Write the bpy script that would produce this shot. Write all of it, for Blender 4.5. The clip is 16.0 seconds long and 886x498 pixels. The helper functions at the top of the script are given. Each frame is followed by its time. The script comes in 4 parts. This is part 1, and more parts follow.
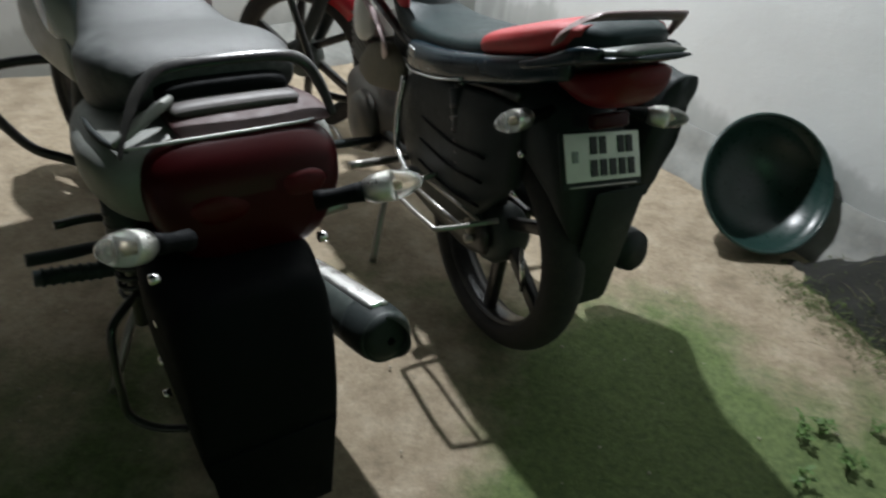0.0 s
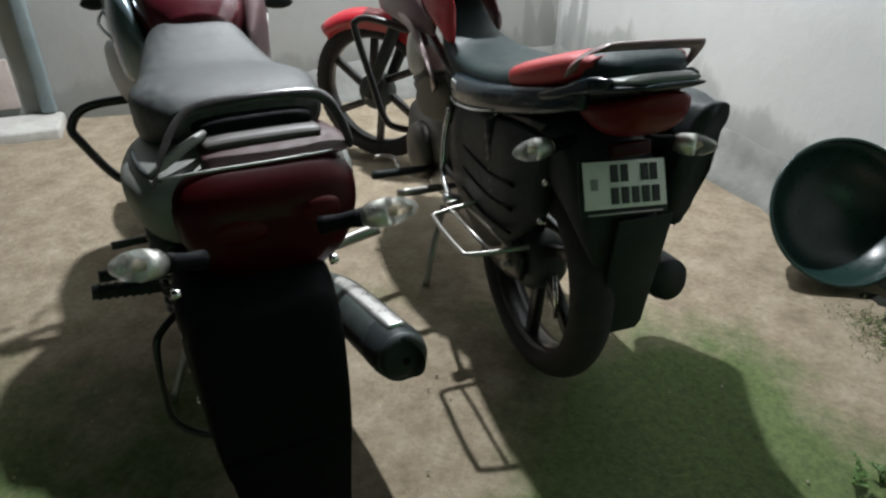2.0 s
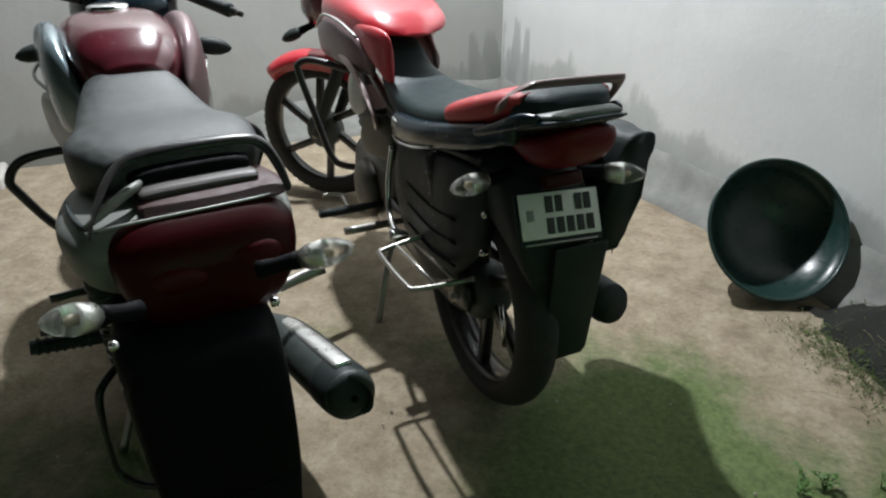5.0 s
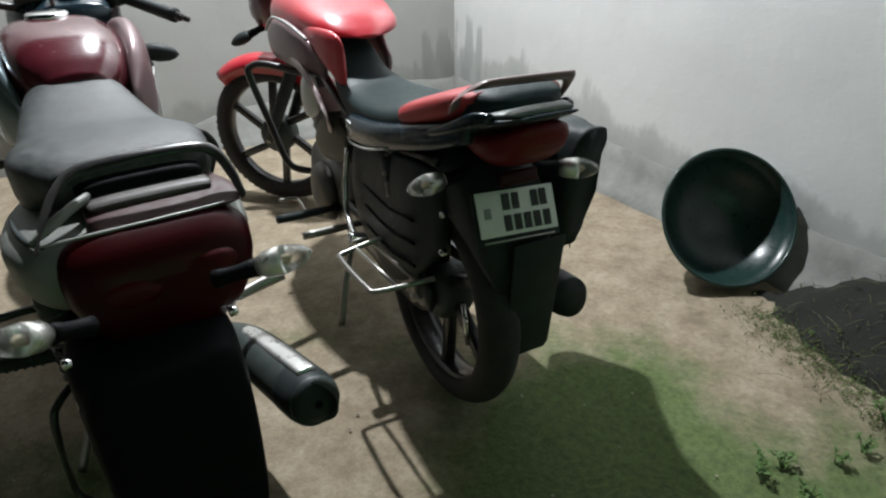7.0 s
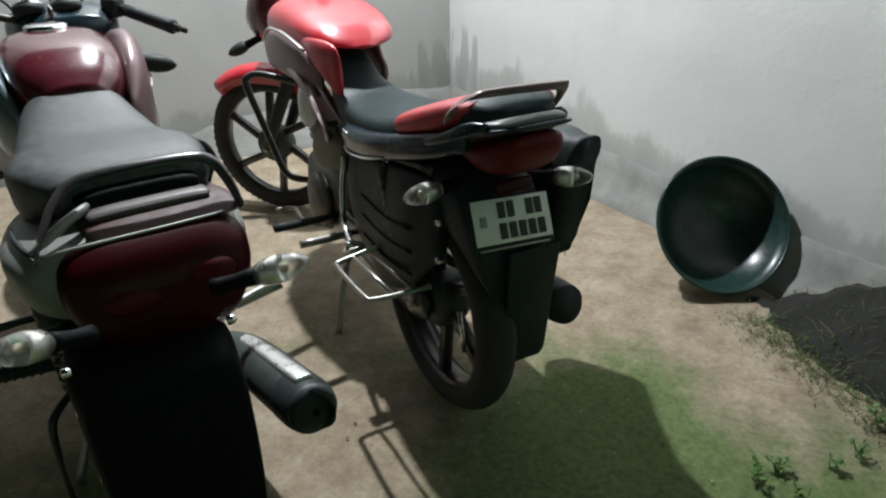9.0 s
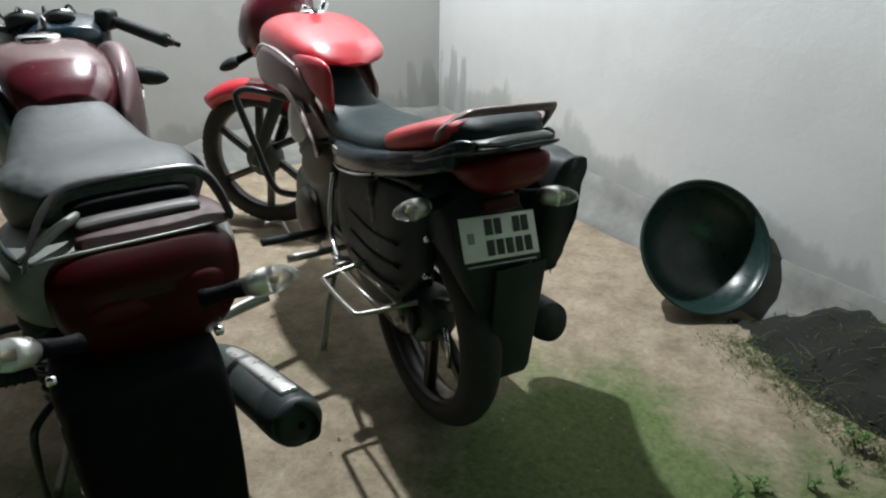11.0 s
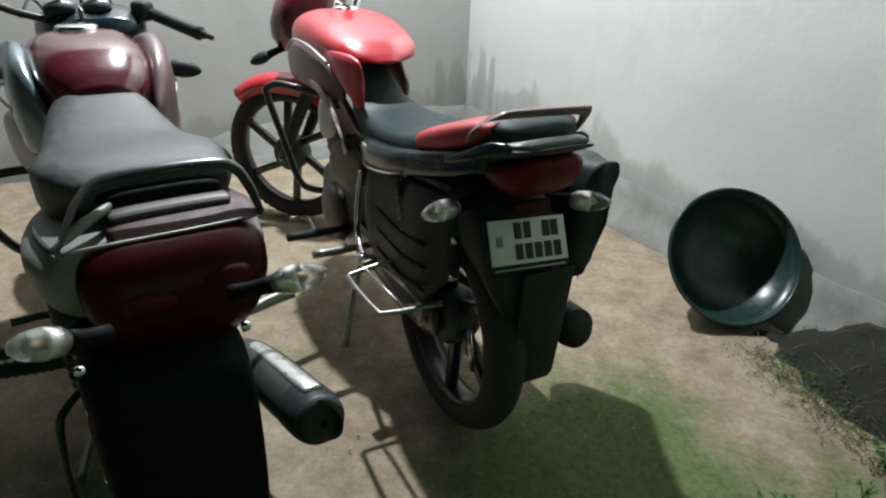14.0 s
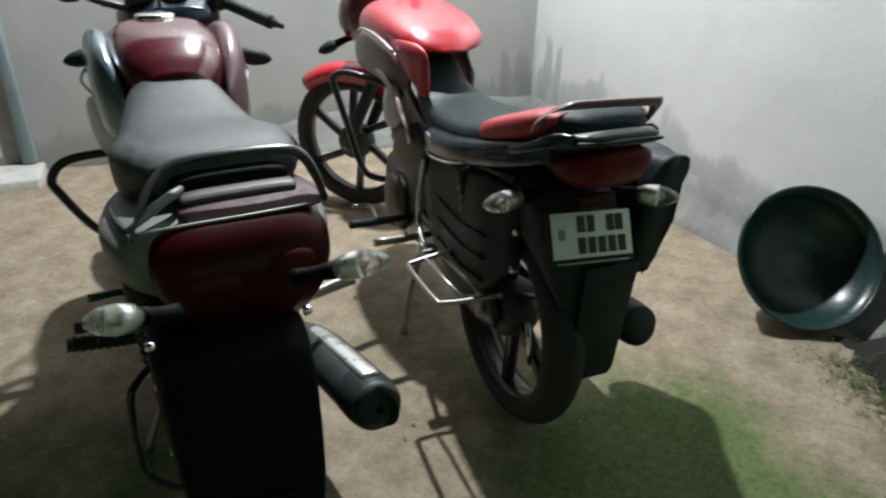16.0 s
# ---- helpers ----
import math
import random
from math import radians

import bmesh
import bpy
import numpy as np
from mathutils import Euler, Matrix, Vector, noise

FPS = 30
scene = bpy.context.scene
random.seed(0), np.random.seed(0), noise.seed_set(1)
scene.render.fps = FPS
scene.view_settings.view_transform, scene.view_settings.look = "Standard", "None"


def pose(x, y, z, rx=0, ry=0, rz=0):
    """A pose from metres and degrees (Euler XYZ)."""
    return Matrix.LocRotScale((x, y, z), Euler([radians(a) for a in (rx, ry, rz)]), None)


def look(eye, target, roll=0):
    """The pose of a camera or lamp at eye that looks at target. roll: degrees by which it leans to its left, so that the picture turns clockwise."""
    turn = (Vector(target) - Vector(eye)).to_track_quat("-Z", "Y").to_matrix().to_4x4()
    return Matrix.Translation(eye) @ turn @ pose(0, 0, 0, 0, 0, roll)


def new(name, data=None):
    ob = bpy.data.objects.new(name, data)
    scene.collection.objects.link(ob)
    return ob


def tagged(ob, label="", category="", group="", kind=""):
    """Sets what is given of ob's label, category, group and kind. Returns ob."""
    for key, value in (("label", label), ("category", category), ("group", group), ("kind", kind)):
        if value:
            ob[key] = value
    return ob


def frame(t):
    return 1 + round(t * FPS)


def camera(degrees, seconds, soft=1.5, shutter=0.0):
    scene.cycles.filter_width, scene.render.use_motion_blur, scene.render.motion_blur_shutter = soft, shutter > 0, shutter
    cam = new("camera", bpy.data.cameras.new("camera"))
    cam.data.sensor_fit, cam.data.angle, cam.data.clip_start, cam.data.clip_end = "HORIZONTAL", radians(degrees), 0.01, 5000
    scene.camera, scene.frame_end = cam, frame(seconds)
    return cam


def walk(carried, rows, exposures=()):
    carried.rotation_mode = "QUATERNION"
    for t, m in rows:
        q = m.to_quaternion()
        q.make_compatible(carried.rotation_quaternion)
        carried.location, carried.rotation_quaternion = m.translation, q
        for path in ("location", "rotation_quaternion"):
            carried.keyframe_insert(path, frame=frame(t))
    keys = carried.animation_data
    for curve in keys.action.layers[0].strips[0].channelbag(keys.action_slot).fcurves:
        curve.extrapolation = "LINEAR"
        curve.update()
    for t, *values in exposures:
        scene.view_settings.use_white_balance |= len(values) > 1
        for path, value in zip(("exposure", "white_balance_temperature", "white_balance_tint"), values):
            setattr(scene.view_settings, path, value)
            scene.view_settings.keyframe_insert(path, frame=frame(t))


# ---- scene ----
cam = camera(66.9, 16.0, soft=2.2, shutter=0.4)
PATH = [
    (0, (0.147, -0.013, 1.17), (0.007, 1.662, 0.086), 5.3),
    (0.5, (0.218, -0.021, 1.186), (-0.215, 1.637, 0.155), 0.5),
    (1, (0.271, -0.035, 1.189), (-0.273, 1.592, 0.161), 0.8),
    (1.5, (0.286, -0.022, 1.187), (-0.227, 1.554, 0.068), 0.9),
    (2, (0.317, -0.022, 1.198), (-0.14, 1.632, 0.17), 0.6),
    (2.5, (0.336, -0.021, 1.208), (-0.105, 1.656, 0.212), -0.8),
    (3, (0.346, -0.021, 1.211), (-0.07, 1.672, 0.23), -1.0),
    (3.5, (0.348, -0.02, 1.212), (-0.085, 1.673, 0.24), -1.4),
    (4, (0.353, -0.02, 1.211), (-0.065, 1.687, 0.256), -1.0),
    (4.5, (0.359, -0.028, 1.216), (-0.028, 1.69, 0.267), -0.5),
    (7, (0.368, -0.027, 1.222), (0.117, 1.713, 0.27), -1.0),
    (7.5, (0.371, -0.038, 1.231), (0.161, 1.708, 0.278), -0.6),
    (8, (0.371, -0.04, 1.239), (0.117, 1.708, 0.3), -1.2),
    (8.5, (0.373, -0.036, 1.236), (0.146, 1.714, 0.296), -0.9),
    (9, (0.371, -0.038, 1.228), (0.128, 1.715, 0.297), -1.1),
    (11.5, (0.364, -0.057, 1.229), (0.167, 1.73, 0.352), 0.8),
    (12, (0.355, -0.053, 1.226), (0.138, 1.725, 0.335), 0.8),
    (12.5, (0.358, -0.044, 1.226), (0.134, 1.729, 0.327), 0.7),
    (13, (0.356, -0.04, 1.224), (0.133, 1.732, 0.323), 1.6),
    (13.5, (0.349, -0.041, 1.226), (0.096, 1.728, 0.328), 1.6),
    (14, (0.348, -0.044, 1.23), (0.09, 1.73, 0.344), 1.7),
    (14.5, (0.348, -0.046, 1.233), (0.104, 1.732, 0.351), 2.1),
    (15, (0.346, -0.046, 1.233), (0.091, 1.734, 0.358), 2.1),
    (15.5, (0.344, -0.039, 1.229), (0.068, 1.732, 0.342), 2.1),
    (16, (0.344, -0.039, 1.225), (-0.084, 1.689, 0.312), 0.9),
]
walk(cam, [(t, look(eye, target, roll)) for t, eye, target, roll in PATH])

# ---- world and lamps ----
world = bpy.data.worlds.new("night")
scene.world = world
world.use_nodes = True
world.node_tree.nodes["Background"].inputs[0].default_value = (0.42, 0.85, 0.6, 1)
world.node_tree.nodes["Background"].inputs[1].default_value = 0.006
LAMP = (-0.642, 2.711, 3.1)


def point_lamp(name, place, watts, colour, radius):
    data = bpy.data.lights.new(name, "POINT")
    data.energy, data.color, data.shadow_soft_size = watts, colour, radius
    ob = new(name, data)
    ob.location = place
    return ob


tagged(point_lamp("yard_lamp", LAMP, 550, (0.94, 0.975, 1.02), 0.04), kind="structure")
# added fill lamp out of view; its green lifts and tints the shadows
tagged(point_lamp("fill_lamp", (3.1, -2.3, 1.9), 18, (0.3, 1.0, 0.45), 0.2), kind="structure")


# ---- materials ----
def ramp(nt, fac, stops):
    r = nt.nodes.new("ShaderNodeValToRGB")
    while len(r.color_ramp.elements) < len(stops):
        r.color_ramp.elements.new(0.5)
    for e, (p, c) in zip(r.color_ramp.elements, stops):
        e.position, e.color = p, (*c, 1) if len(c) == 3 else c
    nt.links.new(fac, r.inputs[0])
    return r.outputs[0]


def noise_tex(nt, scale, detail=6, rough=0.6, coord="Object", stretch=None):
    tc = nt.nodes.new("ShaderNodeTexCoord")
    n = nt.nodes.new("ShaderNodeTexNoise")
    n.inputs["Scale"].default_value, n.inputs["Detail"].default_value, n.inputs["Roughness"].default_value = scale, detail, rough
    if stretch:
        mp = nt.nodes.new("ShaderNodeMapping")
        mp.inputs["Scale"].default_value = stretch
        nt.links.new(tc.outputs[coord], mp.inputs[0])
        nt.links.new(mp.outputs[0], n.inputs["Vector"])
    else:
        nt.links.new(tc.outputs[coord], n.inputs["Vector"])
    return n.outputs["Fac"]


def mix(nt, fac, a, b):
    m = nt.nodes.new("ShaderNodeMix")
    m.data_type = "RGBA"
    for k, v in ((0, fac), (6, a), (7, b)):
        if hasattr(v, "links"):
            nt.links.new(v, m.inputs[k])
        else:
            m.inputs[k].default_value = v if k == 0 else (*v, 1)
    return m.outputs[2]


def bump(nt, bsdf, height, strength, distance=0.01):
    b = nt.nodes.new("ShaderNodeBump")
    b.inputs["Strength"].default_value, b.inputs["Distance"].default_value = strength, distance
    nt.links.new(height, b.inputs["Height"])
    nt.links.new(b.outputs[0], bsdf.inputs["Normal"])


def material(name, colour, rough=0.5, metal=0.0, dust=0.0, dust_colour=(0.3, 0.26, 0.2), coat=0.0, grain=0.0, grain_scale=300.0, vary=0.15, shine=0.5):
    """A painted, plastic or metal surface with patchy tone, dust and fine relief."""
    m = bpy.data.materials.new(name)
    m.use_nodes = True
    nt = m.node_tree
    b = nt.nodes["Principled BSDF"]
    big = noise_tex(nt, 9.0)
    lo = tuple(c * (1 - vary) for c in colour)
    hi = tuple(min(1, c * (1 + vary)) for c in colour)
    col = ramp(nt, big, [(0.3, lo), (0.7, hi)])
    fine = noise_tex(nt, 45.0, 8, 0.7)
    if dust:
        spots = ramp(nt, fine, [(0.42, (0, 0, 0)), (0.75, (dust, dust, dust))])
        col = mix(nt, spots, col, dust_colour)
    nt.links.new(col, b.inputs["Base Color"])
    spread = 0.25 if coat else 1.0
    rr = ramp(nt, fine, [(0.3, (max(0, rough - 0.08 * spread),) * 3), (0.7, (min(1, rough + 0.12 * spread),) * 3)])
    nt.links.new(rr, b.inputs["Roughness"])
    b.inputs["Metallic"].default_value = metal
    b.inputs["Specular IOR Level"].default_value = shine
    b.inputs["Coat Weight"].default_value = coat
    b.inputs["Coat Roughness"].default_value = 0.12
    if grain:
        bump(nt, b, noise_tex(nt, grain_scale, 3, 0.6), grain, 0.002)
    return m


def lens_material(name, colour, rough, through_light, shine=0.5):
    m = bpy.data.materials.new(name)
    m.use_nodes = True
    b = m.node_tree.nodes["Principled BSDF"]
    b.inputs["Base Color"].default_value = (*colour, 1)
    b.inputs["Roughness"].default_value = rough
    b.inputs["Transmission Weight"].default_value = through_light
    b.inputs["IOR"].default_value = 1.45
    b.inputs["Specular IOR Level"].default_value = shine
    w = m.node_tree.nodes.new("ShaderNodeTexWave")
    w.inputs["Scale"].default_value = 60
    bump(m.node_tree, b, w.outputs["Fac"], 0.1, 0.002)
    return m


def map_range(nt, value, a, b, c, d):
    n = nt.nodes.new("ShaderNodeMapRange")
    for k, v in zip((1, 2, 3, 4), (a, b, c, d)):
        n.inputs[k].default_value = v
    nt.links.new(value, n.inputs[0])
    return n.outputs[0]


def distance_to(nt, vector, place):
    n = nt.nodes.new("ShaderNodeVectorMath")
    n.operation = "DISTANCE"
    nt.links.new(vector, n.inputs[0])
    n.inputs[1].default_value = place
    return n.outputs["Value"]


def plus(nt, a, b, operation="ADD"):
    n = nt.nodes.new("ShaderNodeMath")
    n.operation = operation
    nt.links.new(a, n.inputs[0])
    nt.links.new(b, n.inputs[1])
    return n.outputs[0]


def ground_material():
    m = bpy.data.materials.new("packed_earth")
    m.use_nodes = True
    nt = m.node_tree
    b = nt.nodes["Principled BSDF"]
    big = noise_tex(nt, 2.4, 8, 0.65)
    mid = noise_tex(nt, 9.0, 6, 0.65)
    fine = noise_tex(nt, 60.0, 8, 0.7)
    earth = ramp(nt, mid, [(0.28, (0.205, 0.162, 0.11)), (0.5, (0.3, 0.245, 0.17)), (0.72, (0.395, 0.335, 0.248))])
    grit = ramp(nt, fine, [(0.3, (0.75, 0.75, 0.75)), (0.7, (1.15, 1.15, 1.15))])
    mul = nt.nodes.new("ShaderNodeMix")
    mul.data_type, mul.blend_type = "RGBA", "MULTIPLY"
    mul.inputs[0].default_value = 1
    nt.links.new(earth, mul.inputs[6])
    nt.links.new(grit, mul.inputs[7])
    # moss grows where the yard stays damp, towards the open side
    tc = nt.nodes.new("ShaderNodeTexCoord")
    sep = nt.nodes.new("ShaderNodeSeparateXYZ")
    nt.links.new(tc.outputs["Object"], sep.inputs[0])
    reach = map_range(nt, sep.outputs[1], 1.8, 0.95, 0.0, 0.4)
    # trodden bare between the machines; a moss patch also paints the red one's shadow
    bare = map_range(nt, distance_to(nt, tc.outputs["Object"], (-0.14, 1.08, 0)), 0.2, 0.5, -0.5, 0.0)
    shade_moss = map_range(nt, distance_to(nt, tc.outputs["Object"], (0.56, 1.28, 0)), 0.1, 0.72, 0.28, 0.0)
    pale = map_range(nt, sep.outputs[0], -0.45, -1.1, 0.0, -0.24)
    add = plus(nt, plus(nt, plus(nt, reach, big), plus(nt, bare, shade_moss)), pale)
    mosspatch = ramp(nt, add, [(0.6, (0, 0, 0)), (0.84, (0.88, 0.88, 0.88))])
    moss = ramp(nt, fine, [(0.3, (0.03, 0.07, 0.014)), (0.7, (0.11, 0.17, 0.046))])
    col = mix(nt, mosspatch, mul.outputs[2], moss)
    nt.links.new(col, b.inputs["Base Color"])
    b.inputs["Roughness"].default_value = 0.95
    addh = nt.nodes.new("ShaderNodeMath")
    addh.operation = "ADD"
    nt.links.new(mid, addh.inputs[0])
    nt.links.new(fine, addh.inputs[1])
    bump(nt, b, addh.outputs[0], 0.5, 0.012)
    return m


def plaster_material(name, base, stain, stain_height):
    """Limewashed plaster: cloudy tone, blotches, and a ragged damp band rising from the foot."""
    m = bpy.data.materials.new(name)
    m.use_nodes = True
    nt = m.node_tree
    b = nt.nodes["Principled BSDF"]
    cloud = noise_tex(nt, 1.3, 5)
    col = ramp(nt, cloud, [(0.3, tuple(c * 0.86 for c in base)), (0.7, base)])
    blot = ramp(nt, noise_tex(nt, 4.0, 8, 0.75), [(0.6, (0, 0, 0)), (0.75, (0.35, 0.35, 0.35))])
    col = mix(nt, blot, col, tuple(c * 0.6 for c in base))
    tc = nt.nodes.new("ShaderNodeTexCoord")
    sep = nt.nodes.new("ShaderNodeSeparateXYZ")
    nt.links.new(tc.outputs["Object"], sep.inputs[0])
    streak = noise_tex(nt, 1.0, 6, 0.6, stretch=(2.4, 2.4, 0.9))
    edge = map_range(nt, streak, 0.3, 0.7, stain_height * 0.55, stain_height * 1.35)
    # tall thin tongues of damp close to the corner
    tongue = ramp(nt, noise_tex(nt, 1.0, 3, 0.5, stretch=(11.0, 1.0, 1.2)), [(0.46, (0, 0, 0)), (0.6, (1, 1, 1))])
    near = map_range(nt, sep.outputs[0], 0.35, 0.85, 0.24, 0.0)
    edge = plus(nt, edge, plus(nt, tongue, near, "MULTIPLY"))
    band = ramp(nt, plus(nt, edge, sep.outputs[2], "SUBTRACT"), [(0.0, (0, 0, 0)), (0.05, (0.5, 0.5, 0.5)), (0.3, (0.85, 0.85, 0.85))])
    col = mix(nt, band, col, stain)
    nt.links.new(col, b.inputs["Base Color"])
    b.inputs["Roughness"].default_value = 0.9
    bump(nt, b, noise_tex(nt, 25.0, 8, 0.7), 0.35, 0.006)
    return m


M_GROUND = ground_material()
M_WALL_R = plaster_material("limewash", (0.6, 0.615, 0.605), (0.25, 0.265, 0.255), 0.38)
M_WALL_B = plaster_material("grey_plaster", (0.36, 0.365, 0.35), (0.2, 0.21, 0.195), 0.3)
M_DAMP = material("damp_cement", (0.19, 0.195, 0.182), 0.9, grain=0.4, grain_scale=50, dust=0.3, dust_colour=(0.3, 0.28, 0.24), vary=0.25)
M_PLINTH = material("cement_plinth", (0.5, 0.49, 0.46), 0.9, grain=0.4, grain_scale=60, dust=0.4)
M_PINK = material("pink_wash", (0.5, 0.43, 0.4), 0.9, grain=0.3, grain_scale=60, dust=0.3)
M_POST = material("weathered_post", (0.2, 0.26, 0.28), 0.7, dust=0.3)
M_TYRE = material("tyre_rubber", (0.02, 0.02, 0.021), 0.8, dust=0.35, dust_colour=(0.1, 0.09, 0.075), grain=0.4)
M_BLACK = material("black_plastic", (0.026, 0.033, 0.033), 0.5, dust=0.05, dust_colour=(0.05, 0.047, 0.04), grain=0.25, shine=0.2)
M_RUBBER = material("black_rubber_sheet", (0.004, 0.005, 0.006), 0.6, dust=0.02, dust_colour=(0.03, 0.03, 0.028), grain=0.3, shine=0.08)
M_LIP = material("dull_maroon_paint", (0.05, 0.016, 0.017), 0.55, dust=0.14, dust_colour=(0.16, 0.11, 0.1), shine=0.35)
M_SHROUD = material("pale_maroon_paint", (0.2, 0.13, 0.14), 0.35, metal=0.3, coat=0.2, dust=0.1)
M_BROWN = material("brown_grey_plastic", (0.075, 0.066, 0.064), 0.5, dust=0.2)
M_BLUESILVER = material("blue_silver_reflection", (0.2, 0.26, 0.29), 0.22, metal=0.55, coat=0.6, dust=0.04)
M_FRAME = material("black_enamel", (0.012, 0.012, 0.013), 0.3, coat=0.3, dust=0.1)
# strong pale dust also paints in the seat's grazing sheen
M_SEAT = material("black_vinyl", (0.026, 0.031, 0.032), 0.48, dust=0.45, dust_colour=(0.19, 0.205, 0.195), grain=0.5, grain_scale=500)
M_SEATDARK = material("dark_teal_vinyl", (0.011, 0.025, 0.026), 0.42, dust=0.05, dust_colour=(0.1, 0.1, 0.09), grain=0.35, grain_scale=500, shine=0.22)
M_SEATRED = material("red_vinyl", (0.42, 0.02, 0.025), 0.5, dust=0.15, grain=0.5, grain_scale=500)
M_RED = material("red_paint", (0.5, 0.02, 0.035), 0.3, coat=0.5, dust=0.04)
M_MAROON = material("maroon_paint", (0.09, 0.01, 0.018), 0.25, coat=0.7, dust=0.03)
M_SILVER = material("silver_paint", (0.42, 0.43, 0.42), 0.4, metal=0.5, dust=0.25)
M_COWL = material("dull_silver_paint", (0.2, 0.21, 0.195), 0.5, metal=0.35, dust=0.25, dust_colour=(0.2, 0.19, 0.16))
M_NAVY = material("dark_blue_paint", (0.012, 0.025, 0.034), 0.2, dust=0.01, dust_colour=(0.05, 0.05, 0.05))
M_PINKSILVER = material("pink_silver_paint", (0.5, 0.4, 0.4), 0.35, metal=0.4, dust=0.2)
M_OLIVE = material("dusty_brown_plastic", (0.1, 0.095, 0.06), 0.6, dust=0.3)
M_GREY = material("grey_plastic", (0.26, 0.29, 0.28), 0.4, dust=0.3)
M_RAIL = material("dark_rail_paint", (0.15, 0.085, 0.085), 0.35, coat=0.3, dust=0.2)
M_CHROME = material("chrome", (0.8, 0.8, 0.8), 0.14, metal=1.0, dust=0.1)
M_ALLOY = material("dull_alloy", (0.17, 0.165, 0.15), 0.5, metal=0.9, dust=0.3)
M_STEEL = material("worn_steel", (0.35, 0.34, 0.32), 0.35, metal=0.9, dust=0.3)
M_MUFFLER = material("black_muffler", (0.045, 0.058, 0.054), 0.5, metal=0.2, dust=0.2, dust_colour=(0.16, 0.17, 0.15))
M_TAIL = lens_material("smoked_red_lens", (0.036, 0.001, 0.002), 0.34, 0.0, 0.2)
M_TAILRED = lens_material("red_lens", (0.14, 0.005, 0.008), 0.4, 0.0, 0.3)
M_GLOW = lens_material("glow_red_lens", (0.06, 0.002, 0.003), 0.4, 0.0, 0.25)
M_CLEAR = lens_material("clear_lens", (0.95, 0.95, 0.92), 0.04, 0.96)
M_REFLECTOR = material("bright_reflector", (0.9, 0.9, 0.88), 0.3, metal=0.9, vary=0.05)
M_PLATE = material("white_plate", (0.84, 0.84, 0.8), 0.45, dust=0.12, dust_colour=(0.45, 0.42, 0.36), vary=0.05)
M_INK = material("black_ink", (0.02, 0.022, 0.022), 0.5)
M_AMBER = material("pale_bulb", (0.5, 0.42, 0.3), 0.3)
M_PAN = material("black_enamelled_pan", (0.014, 0.036, 0.031), 0.3, dust=0.0, dust_colour=(0.08, 0.09, 0.07))
M_SOIL = material("dark_soil", (0.01, 0.01, 0.009), 1.0, dust=0.3, dust_colour=(0.035, 0.045, 0.016), grain=0.8, grain_scale=80)
M_LEAF = material("weed_leaf", (0.07, 0.14, 0.03), 0.6)
M_MOSS = material("olive_moss", (0.06, 0.085, 0.022), 0.9, vary=0.5)
M_PEBBLE = material("pale_stone", (0.36, 0.32, 0.26), 0.9, dust=0.3)
M_STRAW = material("dry_straw", (0.13, 0.12, 0.06), 0.8)


# ---- mesh builders ----
def finish(name, bm, mat, parent=None, label="", smooth=True):
    me = bpy.data.meshes.new(name)
    bmesh.ops.recalc_face_normals(bm, faces=bm.faces)
    bm.to_mesh(me)
    bm.free()
    if smooth:
        for p in me.polygons:
            p.use_smooth = True
    me.materials.append(mat)
    ob = new(name, me)
    if parent is not None:
        ob.parent = parent
    if label:
        tagged(ob, label)
    return ob


def part(name, bm, mat, parent, label="", smooth=True):
    return finish(name, bm, mat, parent, label, smooth)


def spline(pts, n):
    """Catmull-Rom through rows of numbers, n steps a span."""
    P = [np.array(p, float) for p in pts]
    P = [2 * P[0] - P[1]] + P + [2 * P[-1] - P[-2]]
    out = []
    for i in range(1, len(P) - 2):
        a, b, c, d = P[i - 1:i + 3]
        for k in range(n):
            t = k / n
            out.append(0.5 * (2 * b + (c - a) * t + (2 * a - 5 * b + 4 * c - d) * t * t + (3 * b - a - 3 * c + d) * t ** 3))
    out.append(P[-2])
    return out


def skin(bm, rings, caps=True):
    V = [[bm.verts.new(p) for p in ring] for ring in rings]
    n = len(V[0])
    for a, b in zip(V, V[1:]):
        for i in range(n):
            bm.faces.new((a[i], a[(i + 1) % n], b[(i + 1) % n], b[i]))
    if caps:
        bm.faces.new(V[0])
        bm.faces.new(V[-1][::-1])
    return bm


def loft(rows, steps=5, sides=28, bm=None):
    """A body along Y. Rows: y, x, z, half width, height above, height below, squareness."""
    bm = bm or bmesh.new()
    rings = []
    for y, x, z, w, up, dn, sq in spline(rows, steps):
        ring = []
        for i in range(sides):
            a = 2 * math.pi * i / sides
            c, s = math.cos(a), math.sin(a)
            e = 2 / max(sq, 1.2)
            ring.append((x + w * math.copysign(abs(c) ** e, c), y, z + (up if s > 0 else dn) * math.copysign(abs(s) ** e, s)))
        rings.append(ring)
    return skin(bm, rings)


def pipe(pts, r, steps=6, sides=10, bm=None, closed_ends=True):
    """A rod along a smooth line; r is a number or one a point."""
    bm = bm or bmesh.new()
    rr = [r] * len(pts) if isinstance(r, (int, float)) else r
    rows = spline([(*p, q) for p, q in zip(pts, rr)], steps)
    C = [Vector(q[:3]) for q in rows]
    rings, side = [], None
    for i, c in enumerate(C):
        d = (C[min(i + 1, len(C) - 1)] - C[max(i - 1, 0)]).normalized()
        if side is None:
            side = d.orthogonal().normalized()
        side = (side - d * side.dot(d)).normalized()
        up = d.cross(side)
        rings.append([c + (side * math.cos(2 * math.pi * k / sides) + up * math.sin(2 * math.pi * k / sides)) * rows[i][3] for k in range(sides)])
    return skin(bm, rings, closed_ends)


